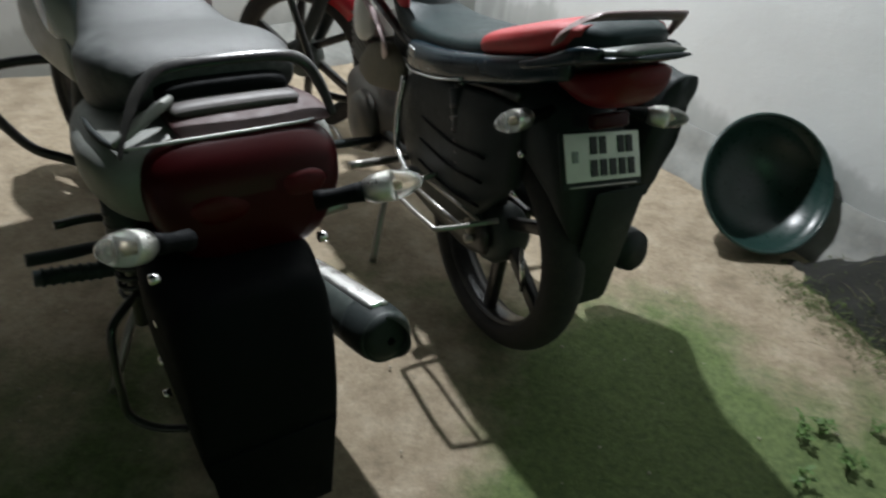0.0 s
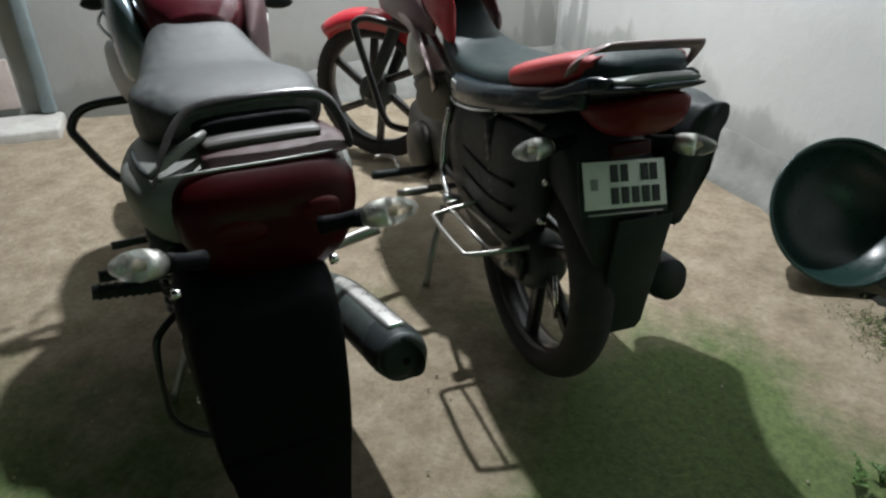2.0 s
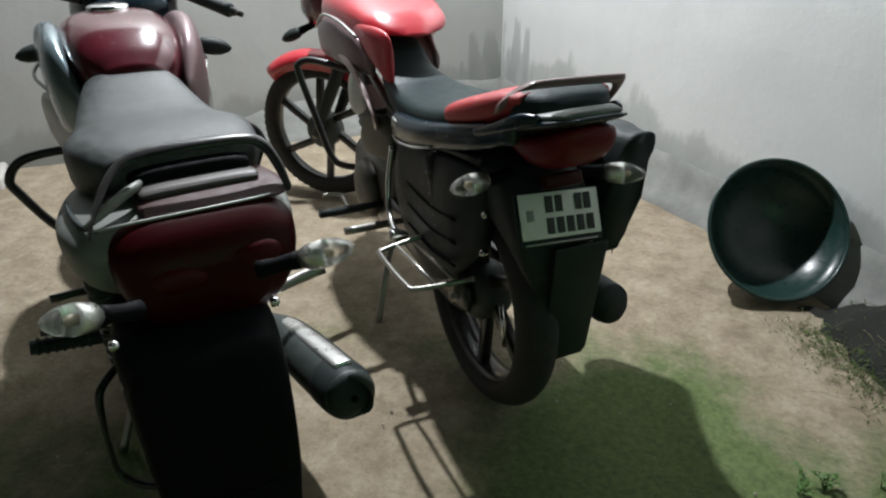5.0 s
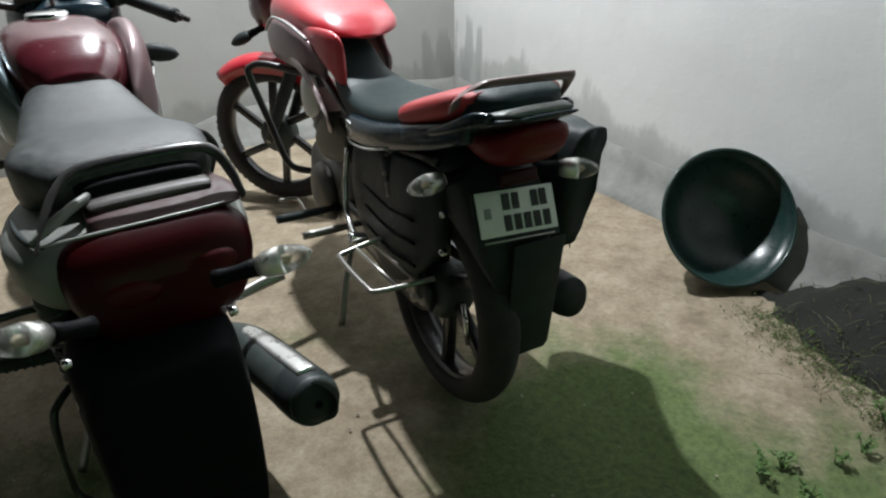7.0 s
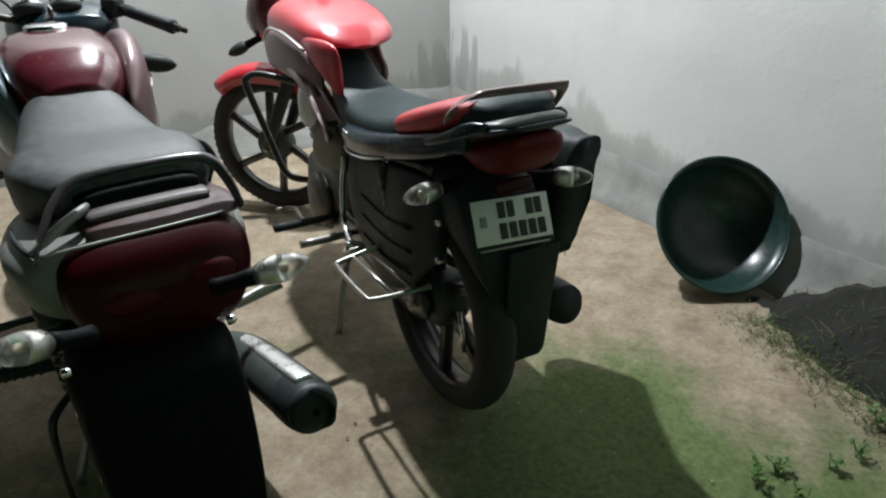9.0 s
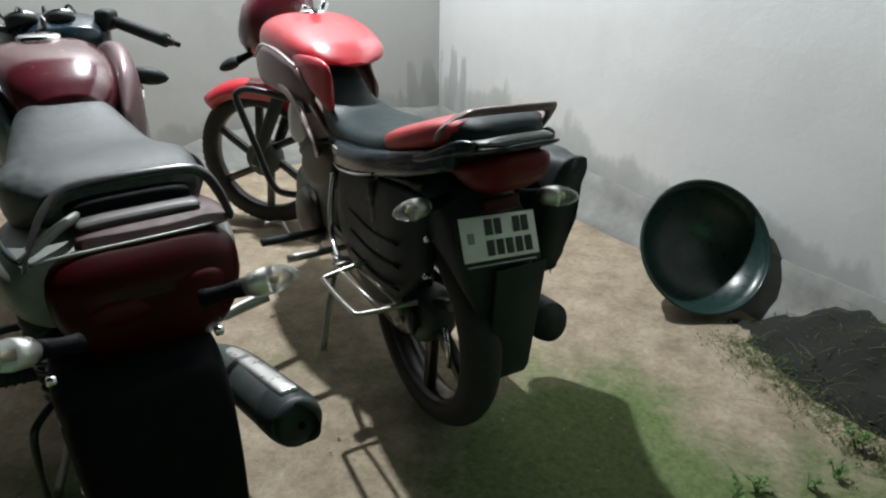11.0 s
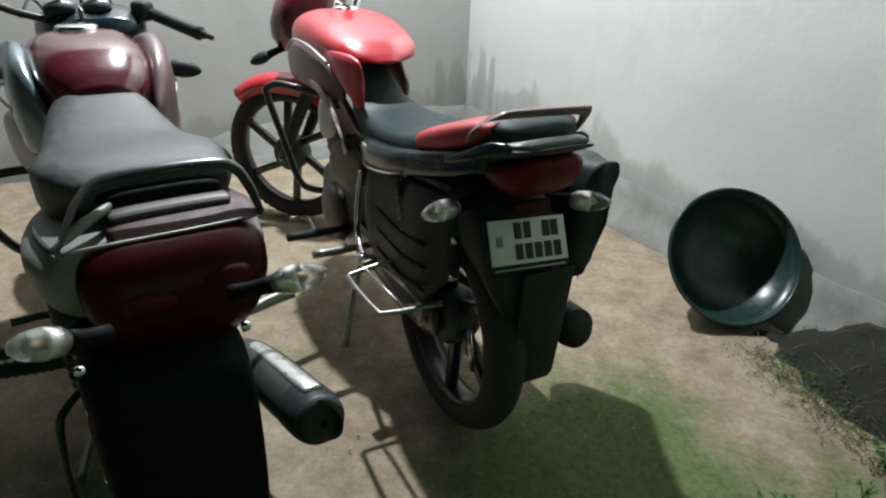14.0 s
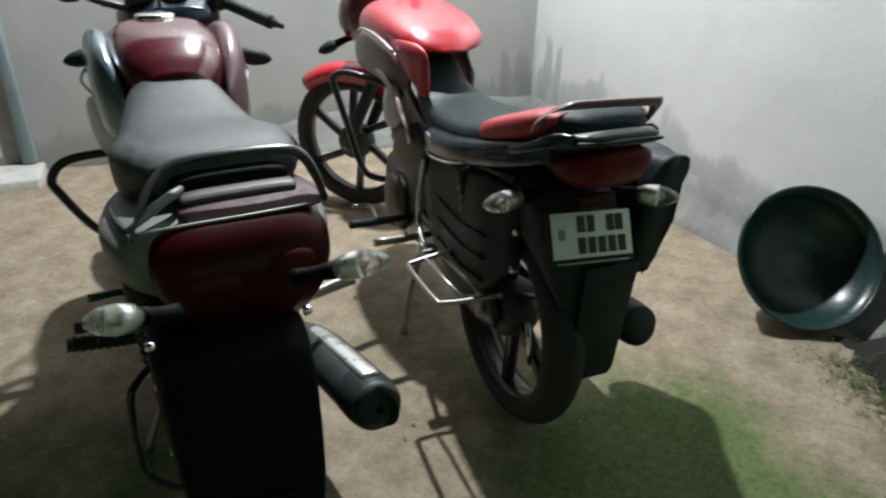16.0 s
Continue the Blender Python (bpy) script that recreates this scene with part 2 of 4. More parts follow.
def rod(a, b, r, bm=None, sides=10):
    return pipe([a, b], r, 1, sides, bm)


def lathe(profile, m, sides=48, bm=None, closed=False):
    """Turn rows of (along, radius) about the X axis, then move by m."""
    bm = bm or bmesh.new()
    rings = [[m @ Vector((x, r * math.cos(2 * math.pi * k / sides), r * math.sin(2 * math.pi * k / sides))) for k in range(sides)] for x, r in profile]
    if closed:
        rings.append(rings[0])
        V = [[bm.verts.new(p) for p in ring] for ring in rings[:-1]]
        V.append(V[0])
        for a, b in zip(V, V[1:]):
            for i in range(sides):
                bm.faces.new((a[i], a[(i + 1) % sides], b[(i + 1) % sides], b[i]))
        return bm
    return skin(bm, rings)


def block(size, m=Matrix(), bevel=0.006, bm=None, seg=2):
    bm2 = bmesh.new()
    bmesh.ops.create_cube(bm2, size=1, matrix=Matrix.Diagonal((*size, 1)))
    if bevel:
        bmesh.ops.bevel(bm2, geom=bm2.edges[:], offset=min(bevel, min(size) * 0.4), segments=seg, affect="EDGES", profile=0.5)
    bmesh.ops.transform(bm2, matrix=m, verts=bm2.verts)
    if bm is None:
        return bm2
    me = bpy.data.meshes.new("tmp")
    bm2.to_mesh(me)
    bm2.free()
    bm.from_mesh(me)
    bpy.data.meshes.remove(me)
    return bm


def panel(outline, thick, m, bevel=0.004, bm=None):
    """A flat plate from a short outline in its XY plane, given thickness along Z."""
    bm2 = bmesh.new()
    f = bm2.faces.new([bm2.verts.new((x, y, -thick / 2)) for x, y in outline])
    r = bmesh.ops.extrude_face_region(bm2, geom=[f])
    bmesh.ops.translate(bm2, verts=[v for v in r["geom"] if isinstance(v, bmesh.types.BMVert)], vec=(0, 0, thick))
    if bevel:
        bmesh.ops.bevel(bm2, geom=bm2.edges[:], offset=bevel, segments=2, affect="EDGES", profile=0.5)
    bmesh.ops.transform(bm2, matrix=m, verts=bm2.verts)
    return bm2


def wheel(bike, name, m, rim_mat, spokes, width=0.085, radius=0.3):
    """An alloy wheel with its tyre and brake drum, axle along X."""
    t = width / 2
    bm = lathe([(-t * 0.62, radius - 0.075), (-t * 0.62, radius - 0.06), (-t * 0.3, radius - 0.05), (t * 0.3, radius - 0.05), (t * 0.62, radius - 0.06), (t * 0.62, radius - 0.075), (t * 0.3, radius - 0.078), (-t * 0.3, radius - 0.078)], m, 56, closed=True)
    w = part(name, bm, rim_mat, bike, "black cast alloy wheel")
    for k in range(spokes):
        q = m @ Matrix.Rotation(2 * math.pi * k / spokes, 4, "X")
        part("spoke", block((0.03, 0.03, radius - 0.11), q @ Matrix.Translation((0, 0.012, (radius - 0.06) / 2 + 0.02)) @ Matrix.Rotation(radians(6), 4, "X"), 0.006), rim_mat, w)
    prof = []
    for k in range(15):
        a = math.pi * (k / 14) * 1.16 - math.pi * 0.08
        prof.append((-t * math.cos(a), radius - 0.05 + 0.05 * math.sin(a)))
    prof += [(t * 0.62, radius - 0.07), (-t * 0.62, radius - 0.07)]
    part("tyre", lathe(prof, m, 64, closed=True), M_TYRE, w, "dusty black rubber tyre")
    bm = bmesh.new()
    for k in range(60):
        q = m @ Matrix.Rotation(2 * math.pi * k / 60, 4, "X")
        for sx in (-1, 1):
            block((0.018, 0.016, 0.006), q @ Matrix.Translation((sx * 0.014, 0.005 * sx, radius - 0.0064)) @ Matrix.Rotation(sx * 0.35, 4, "Y") @ Matrix.Rotation(sx * 0.5, 4, "Z"), 0, bm)
    tagged(part("tread", bm, M_TYRE, w, smooth=False), kind="stuff")
    part("brake_drum", lathe([(-0.048, 0.0), (-0.05, 0.06), (-0.03, 0.075), (0.03, 0.075), (0.05, 0.06), (0.05, 0.0)], m, 32), M_MUFFLER, w, "dark brake drum")
    part("axle", lathe([(-0.1, 0.0), (-0.1, 0.012), (0.1, 0.012), (0.1, 0.0)], m, 12), M_STEEL, w)
    return w


def indicator(bike, base, tip, mat=None):
    """A turn signal: rubber stalk and an almond-shaped clear lens with its reflector."""
    base, tip = Vector(base), Vector(tip)
    d = (tip - base).normalized()
    st = part("indicator_stalk", pipe([base, base.lerp(tip, 0.5), tip], [0.016, 0.013, 0.016], 3), M_RUBBER, bike, "black rubber stalk")
    rot = d.to_track_quat("X", "Z").to_matrix().to_4x4()
    m = Matrix.Translation(tip + d * 0.04) @ rot @ Matrix.Diagonal((1.08, 0.8, 0.82, 1))
    prof = [(-0.04, 0.0), (-0.038, 0.017), (-0.024, 0.026), (0.0, 0.0285), (0.022, 0.0235), (0.038, 0.013), (0.046, 0.0)]
    part("indicator_lens", lathe(prof, m, 24), mat or M_CLEAR, st, "clear ribbed indicator lens")
    part("reflector", lathe([(-0.034, 0.0), (-0.034, 0.014), (-0.02, 0.023), (0.0, 0.026), (0.004, 0.022), (-0.012, 0.008), (-0.012, 0.0)], m, 20), M_REFLECTOR, st)
    part("bulb", lathe([(-0.012, 0.0), (-0.012, 0.006), (0.01, 0.007), (0.016, 0.0)], m, 12), M_AMBER, st)
    return st


def shock(bike, top, bottom):
    top, bottom = Vector(top), Vector(bottom)
    b = part("shock_absorber", rod(top, bottom, 0.014), M_STEEL, bike, "rear shock absorber with coil spring")
    L = (bottom - top)
    s = L.orthogonal().normalized()
    u = L.normalized().cross(s)
    pts = [top + L * (0.12 + 0.62 * k / 96) + (s * math.cos(k * 0.55) + u * math.sin(k * 0.55)) * 0.026 for k in range(97)]
    part("spring", pipe(pts, 0.005, 1, 6), M_FRAME, b)
    part("sleeve", rod(top + L * 0.02, top + L * 0.3, 0.028, sides=16), M_BLACK, b)
    return b


def bars(parent, m, rows, mat, gap=0.002):
    for cx, cz, w, h in rows:
        part("bar", block((w, 0.003, h), m @ Matrix.Translation((cx, -gap, cz)), 0.0008), mat, parent, smooth=False)


# ---- the yard ----
WALL_TURN = 36.0
CORNER = Vector((-0.07, 4.285, 0))
AWAY = Vector((math.sin(radians(WALL_TURN)), -math.cos(radians(WALL_TURN)), 0))  # along the lime-washed wall, towards the open side
LEFT = Vector((-math.cos(radians(WALL_TURN)), -math.sin(radians(WALL_TURN)), 0))  # along the grey wall


def wall_slab(name, mat, start, along, length, height, thick, outward, label):
    """An upright slab with a slightly wavy plaster face."""
    bm = bmesh.new()
    n, k = 60, 24
    face = [[bm.verts.new((length * i / n, 0.006 * noise.noise((length * i / n * 3, height * j / k * 3, 5.0)), height * j / k)) for j in range(k + 1)] for i in range(n + 1)]
    for i in range(n):
        for j in range(k):
            bm.faces.new((face[i][j], face[i + 1][j], face[i + 1][j + 1], face[i][j + 1]))
    back = [bm.verts.new(p) for p in ((0, thick, 0), (length, thick, 0), (length, thick, height), (0, thick, height))]
    bm.faces.new(back)
    bm.faces.new([face[i][k] for i in range(n + 1)] + [back[2], back[3]])
    bm.faces.new([face[0][j] for j in range(k + 1)] + [back[3], back[0]])
    bm.faces.new([face[n][j] for j in range(k + 1)] + [back[2], back[1]])
    ob = finish(name, bm, mat, smooth=False)
    ob.matrix_world = Matrix.Translation(start) @ Matrix(((along.x, outward.x, 0, 0), (along.y, outward.y, 0, 0), (0, 0, 1, 0), (0, 0, 0, 1)))
    return tagged(ob, label, "wall", kind="structure")


def build_ground():
    bm = bmesh.new()
    def line(lo, hi, n, far):
        return [-far, -far / 4] + [lo + (hi - lo) * i / n for i in range(n + 1)] + [far / 4, far]
    xs, ys = line(-4.5, 3.0, 120, 60), line(-1.5, 5.0, 110, 60)
    V = [[bm.verts.new((x, y, 0.012 * noise.noise((x * 2.2, y * 2.2, 0)) + 0.006 * noise.noise((x * 9, y * 9, 3)) - 0.008)) for y in ys] for x in xs]
    for i in range(len(xs) - 1):
        for j in range(len(ys) - 1):
            bm.faces.new((V[i][j], V[i + 1][j], V[i + 1][j + 1], V[i][j + 1]))
    return tagged(finish("ground", bm, M_GROUND), "trodden sandy earth with damp mossy patches", "ground", kind="structure")


build_ground()
wall_slab("wall_east", M_WALL_R, CORNER + LEFT * 0.1 - Vector((0, 0, 0.05)), AWAY, 9.0, 3.6, 0.23, -LEFT, "lime-washed plaster wall with a damp stained foot")
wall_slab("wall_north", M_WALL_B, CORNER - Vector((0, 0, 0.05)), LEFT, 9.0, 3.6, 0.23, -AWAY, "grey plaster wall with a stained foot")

def skirting(name, start, along, out, length, reach, seed):
    """A hand-trowelled cement fillet that runs from the wall out on to the earth."""
    bm = bmesh.new()
    n = 70
    rows = []
    for i in range(n + 1):
        d = length * i / n
        fade = min(1.0, (length - d) / 0.7 + 0.02)
        w = reach + 0.035 * noise.noise((d * 2.3, seed, 0)) + 0.015 * noise.noise((d * 9, seed, 4))
        h = (0.17 + 0.03 * noise.noise((d * 3, seed, 8))) * fade
        w *= fade
        prof = [(-0.02, h), (0.012, h * 0.95), (w * 0.2, h * 0.62), (w * 0.45, h * 0.3), (w * 0.75, h * 0.12), (w, -0.012), (w, -0.06), (-0.02, -0.06)]
        rows.append([start + along * d + out * o + Vector((0, 0, z + (0.004 * noise.noise((d * 14, o * 14, seed)) if z > 0 else 0))) for o, z in prof])
    return tagged(finish(name, skin(bm, rows), M_DAMP), "damp grey cement fillet along the wall foot", "skirting", kind="structure")


skirting("skirting_east", CORNER + LEFT * 0.1, AWAY, LEFT, 4.6, 0.15, 1.0)
skirting("skirting_north", CORNER, LEFT, AWAY, 2.15, 0.2, 6.0)

# cement apron, post and pink paint patch at the foot of the grey wall
def along_wall(d, out, z, turn=0.0):
    return Matrix.Translation(CORNER + LEFT * d + AWAY * out + Vector((0, 0, z))) @ Matrix.Rotation(radians(WALL_TURN + turn), 4, "Z")


ob = finish("apron", block((4.0, 0.26, 0.09), along_wall(4.87, 0.135, 0.0), 0.015), M_PLINTH)
tagged(ob, "low worn cement apron along the wall", "apron", kind="structure")
ob = finish("pink_patch", block((3.0, 0.016, 0.24), along_wall(4.55, 0.01, 0.2), 0.006), M_PINK)
tagged(ob, "faded pink painted patch on the wall", "ledge", kind="structure")
post = finish("post", block((0.066, 0.045, 2.6), along_wall(2.93, 0.03, 1.35), 0.012), M_POST)
tagged(post, "weathered grey-green wooden post against the wall", "post", kind="structure")


# ---- motorcycles ----
def step_rack(bike, y0, y1, x_in, x_out, z):
    """Side-saddle footrest bent from chromed rod."""
    f = part("footrest_rack", pipe([(x_in, y0, z + 0.02), (x_out + 0.02, y0, z), (x_out, y0 - 0.03, z), (x_out, y1 + 0.03, z + 0.01), (x_out + 0.02, y1, z + 0.01), (x_in, y1 - 0.02, z + 0.015)], 0.0065, 5), M_STEEL, bike, "worn chromed rod footrest")
    for k in (0.34, 0.67):
        x = x_out + (x_in - x_out) * k
        part("crossbar", rod((x, y0, z + 0.004), (x + 0.01, y1, z + 0.012), 0.005), M_STEEL, f)
    return f


def front_end(bike, steer, fender_mat, fork_mat):
    """Front wheel, fork, mudguard and handlebar on the turned steering head."""
    wheel(bike, "front_wheel", steer @ pose(0, 0.04, 0), M_FRAME, 6, 0.075)
    bm = bmesh.new()
    rings = []
    for k in range(17):
        a = radians(44 + 96 * k / 16)
        r = 0.325 + 0.02 * abs(k - 8) / 8
        c = Vector((0, 0.04 + r * math.cos(a), r * math.sin(a)))
        out = Vector((0, math.cos(a), math.sin(a)))
        w = 0.06 * (0.45 + 0.55 * math.sin(math.pi * min(1, (k + 1.5) / 9) / 2))
        ring = [c + Vector((sx * w, 0, 0)) + out * h for sx, h in ((-1, -0.06), (-0.92, -0.015), (-0.5, 0.006), (0, 0.014), (0.5, 0.006), (0.92, -0.015), (1, -0.06), (0.8, -0.03), (0.4, -0.004), (0, 0.004), (-0.4, -0.004), (-0.8, -0.03))]
        rings.append([steer @ p for p in ring])
    part("front_mudguard", skin(bm, rings), fender_mat, bike, "glossy front mudguard")
    for sx in (-1, 1):
        fk = part("fork_leg", pipe([steer @ Vector((sx * 0.085, 0.04, 0)), steer @ Vector((sx * 0.085, -0.05, 0.19)), steer @ Vector((sx * 0.085, -0.13, 0.36))], [0.02, 0.026, 0.026], 3, 14), fork_mat, bike)
        part("fork_tube", rod(steer @ Vector((sx * 0.085, -0.12, 0.34)), steer @ Vector((sx * 0.085, -0.25, 0.64)), 0.016, sides=12), M_CHROME, fk, "chromed upper fork tube")
    part("steering_yoke", block((0.24, 0.05, 0.03), steer @ pose(0, -0.22, 0.57, 20, 0, 0), 0.01), M_FRAME, bike)


def spread_bar(bike, steer, drop=0.0):
    hb = part("handlebar", pipe([steer @ Vector((x, y, z - drop)) for x, y, z in ((-0.37, -0.42, 0.74), (-0.2, -0.34, 0.77), (-0.09, -0.27, 0.7), (0.09, -0.27, 0.7), (0.2, -0.34, 0.77), (0.37, -0.42, 0.74))], 0.011), M_FRAME, bike)
    for sx in (-1, 1):
        g = part("grip", pipe([steer @ Vector((sx * 0.25, -0.365, 0.765 - drop)), steer @ Vector((sx * 0.32, -0.397, 0.753 - drop)), steer @ Vector((sx * 0.38, -0.425, 0.74 - drop))], [0.016, 0.0175, 0.019], 3, 14), M_BLACK, hb, "black ribbed rubber grip")
        part("switch_box", block((0.05, 0.045, 0.05), steer @ pose(sx * 0.225, -0.352, 0.768 - drop, 0, 0, -sx * 24), 0.01), M_BLACK, hb)
        part("lever", pipe([steer @ Vector((sx * 0.21, -0.3, 0.765 - drop)), steer @ Vector((sx * 0.3, -0.31, 0.752 - drop)), steer @ Vector((sx * 0.4, -0.365, 0.735 - drop))], [0.008, 0.006, 0.008], 4), M_STEEL, hb, "metal hand lever")


def red_motorcycle():
    bike = tagged(new("motorcycle"), "red and black commuter motorcycle with white plate, front wheel turned", "motorcycle")
    AX = -0.2
    wheel(bike, "rear_wheel", pose(-0.03, AX, 0.303), M_FRAME, 6, 0.1, 0.305)
    steer = pose(-0.03, 1.24, 0.3) @ Matrix.Rotation(radians(46), 4, "Z")
    front_end(bike, steer, M_RED, M_BLACK)
    spread_bar(bike, steer, 0.02)
    bm = loft([(-0.2, 0, 0.6, 0.08, 0.11, 0.1, 2.4), (-0.12, 0, 0.58, 0.125, 0.15, 0.12, 2.4), (-0.04, 0, 0.56, 0.13, 0.14, 0.13, 2.4), (0.03, 0, 0.54, 0.1, 0.11, 0.11, 2.2)])
    bmesh.ops.transform(bm, matrix=steer, verts=bm.verts)
    hl = part("headlamp_fairing", bm, M_MAROON, bike, "dark red headlamp fairing")
    bm = loft([(0.015, 0, 0.54, 0.09, 0.09, 0.09, 2.2), (0.06, 0, 0.53, 0.07, 0.065, 0.07, 2.2)], sides=24)
    bmesh.ops.transform(bm, matrix=steer, verts=bm.verts)
    part("headlamp_glass", bm, M_CLEAR, hl)
    indicator(bike, steer @ Vector((0.1, -0.1, 0.42)), steer @ Vector((0.17, -0.12, 0.4)), M_BLACK)
    indicator(bike, (-0.06, 1.2, 0.76), (-0.13, 1.24, 0.722), M_BLACK)
    # tank and its dark shrouds
    tank = part("fuel_tank", loft([(0.26, -0.02, 0.862, 0.03, 0.004, 0.005, 2), (0.29, -0.02, 0.868, 0.085, 0.02, 0.01, 2.6), (0.34, -0.018, 0.874, 0.12, 0.04, 0.018, 2.8), (0.42, -0.016, 0.874, 0.14, 0.06, 0.05, 3), (0.5, -0.014, 0.87, 0.152, 0.08, 0.1, 3), (0.63, -0.012, 0.868, 0.158, 0.092, 0.13, 3), (0.76, -0.01, 0.858, 0.148, 0.09, 0.12, 2.8), (0.88, 0, 0.832, 0.1, 0.072, 0.09, 2.4), (0.94, 0, 0.82, 0.045, 0.035, 0.045, 2)], 7, 40), M_RED, bike, "glossy red fuel tank")
    part("filler_cap", lathe([(-0.012, 0.0), (-0.012, 0.042), (0.004, 0.042), (0.009, 0.034), (0.009, 0.0)], pose(0, 0.67, 0.957, 0, -90, 0), 28), M_CHROME, tank, "chromed filler cap")
    part("tank_wing", loft([(0.215, -0.112, 0.79, 0.005, 0.06, 0.045, 2), (0.235, -0.118, 0.805, 0.012, 0.07, 0.06, 2.6), (0.28, -0.126, 0.82, 0.018, 0.065, 0.045, 2.6), (0.35, -0.14, 0.84, 0.014, 0.045, 0.04, 2.6), (0.44, -0.15, 0.85, 0.008, 0.03, 0.03, 2)]), M_RED, tank, "red wing running down from the tank")
    for sx in (-1, 1):
        k = 1.0 if sx < 0 else 0.4
        sh = part("tank_shroud", loft([(0.3, sx * k * 0.14, 0.78, 0.008, 0.02, 0.03, 2), (0.4, sx * k * 0.158, 0.805, 0.02, 0.05, 0.055, 2.4), (0.56, sx * k * 0.172, 0.82, 0.024, 0.06, 0.07, 2.4), (0.7, sx * k * 0.17, 0.805, 0.02, 0.045, 0.06, 2.2), (0.8, sx * k * 0.15, 0.78, 0.008, 0.02, 0.03, 2)]), M_SHROUD, bike, "dull purple-grey tank shroud with a silver edge")
        part("shroud_edge", pipe([(sx * k * 0.165, 0.36, 0.85), (sx * k * 0.185, 0.48, 0.88), (sx * k * 0.192, 0.62, 0.876), (sx * k * 0.178, 0.77, 0.815)], 0.004), M_SILVER, sh)
        fin = bmesh.new()
        rings = []
        for x, y, z, w in spline([(0.172, 0.74, 0.795, 0.008), (0.18, 0.58, 0.79, 0.016), (0.18, 0.42, 0.77, 0.022), (0.174, 0.3, 0.72, 0.03), (0.164, 0.25, 0.665, 0.032), (0.147, 0.28, 0.61, 0.01)], 6):
            rings.append([(sx * k * (x + 0.007 * math.cos(a)), y + w * 0.75 * math.sin(a), z + w * 0.75 * math.sin(a)) for a in [2 * math.pi * j / 12 for j in range(12)]])
        part("shroud_fin", skin(fin, rings), M_PINKSILVER, sh, "curved silver-pink shroud fin")
        if sx < 0:
            part("shroud_pod", loft([(0.45, -0.14, 0.68, 0.008, 0.03, 0.03, 2), (0.42, -0.16, 0.685, 0.02, 0.06, 0.055, 2.2), (0.36, -0.172, 0.69, 0.024, 0.065, 0.06, 2.2), (0.32, -0.165, 0.685, 0.008, 0.03, 0.03, 2)]), M_PLATE, sh, "pale silver pod inside the curved fin")
        part("frame_cover", loft([(0.5, sx * 0.12, 0.52, 0.01, 0.02, 0.03, 2), (0.4, sx * 0.132, 0.55, 0.016, 0.06, 0.06, 2.6), (0.26, sx * 0.135, 0.58, 0.016, 0.07, 0.06, 2.6), (0.18, sx * 0.13, 0.58, 0.01, 0.04, 0.04, 2)]), M_OLIVE, bike, "dusty brown frame cover")
    # seat
    part("seat_base", block((0.19, 0.34, 0.12), pose(0, 0.2, 0.65), 0.04), M_BLACK, bike)
    part("rider_seat", loft([(0.4, -0.045, 0.84, 0.05, 0.02, 0.09, 2.4), (0.34, -0.048, 0.826, 0.06, 0.025, 0.13, 2.4), (0.3, -0.05, 0.8, 0.068, 0.028, 0.13, 2.4), (0.26, -0.045, 0.757, 0.08, 0.028, 0.09, 2.6), (0.19, -0.025, 0.722, 0.105, 0.03, 0.06, 2.8), (0.08, -0.005, 0.716, 0.13, 0.033, 0.045, 2.8), (-0.06, 0, 0.735, 0.14, 0.035, 0.045, 2.8), (-0.18, 0, 0.76, 0.14, 0.042, 0.05, 2.8), (-0.26, 0, 0.785, 0.12, 0.04, 0.05, 2.6)], 6, 32), M_SEATDARK, bike, "black vinyl rider seat")
    part("pillion_seat", loft([(-0.17, 0, 0.772, 0.12, 0.02, 0.02, 2.6), (-0.2, 0, 0.782, 0.143, 0.03, 0.032, 3.2), (-0.29, 0, 0.812, 0.145, 0.035, 0.036, 3.2), (-0.39, 0, 0.847, 0.127, 0.034, 0.036, 3.2), (-0.45, 0, 0.866, 0.1, 0.022, 0.025, 2.8)], 6, 32), M_SEATRED, bike, "red vinyl pillion pad")
    part("tail_pad", loft([(-0.4, 0, 0.85, 0.11, 0.034, 0.04, 2.6), (-0.44, 0, 0.855, 0.105, 0.036, 0.04, 2.8), (-0.48, 0, 0.858, 0.08, 0.026, 0.03, 2.6), (-0.5, 0, 0.858, 0.05, 0.012, 0.015, 2.2)]), M_SEATDARK, bike, "black pad under the grab rail")
    # side panels and tail
    for sx in (-1, 1):
        sp = part("side_panel", loft([(0.17, sx * 0.122, 0.652, 0.008, 0.022, 0.022, 2), (0.11, sx * 0.138, 0.662, 0.018, 0.04, 0.035, 2.4), (-0.05, sx * 0.146, 0.69, 0.02, 0.038, 0.035, 2.4), (-0.2, sx * 0.14, 0.73, 0.018, 0.032, 0.032, 2.2), (-0.32, sx * 0.127, 0.765, 0.014, 0.03, 0.03, 2.2), (-0.44, sx * 0.1, 0.8, 0.01, 0.025, 0.02, 2)]), M_NAVY, bike, "dark blue side panel with silver line")
        part("trim_line", pipe([(sx * 0.142, 0.15, 0.628), (sx * 0.16, 0.07, 0.637), (sx * 0.168, -0.06, 0.664), (sx * 0.16, -0.16, 0.694)], 0.003), M_SILVER, sp)
        part("badge", block((0.004, 0.035, 0.022), pose(sx * 0.158, 0.09, 0.68, 8, 0, 0), 0.003), M_SILVER, sp)
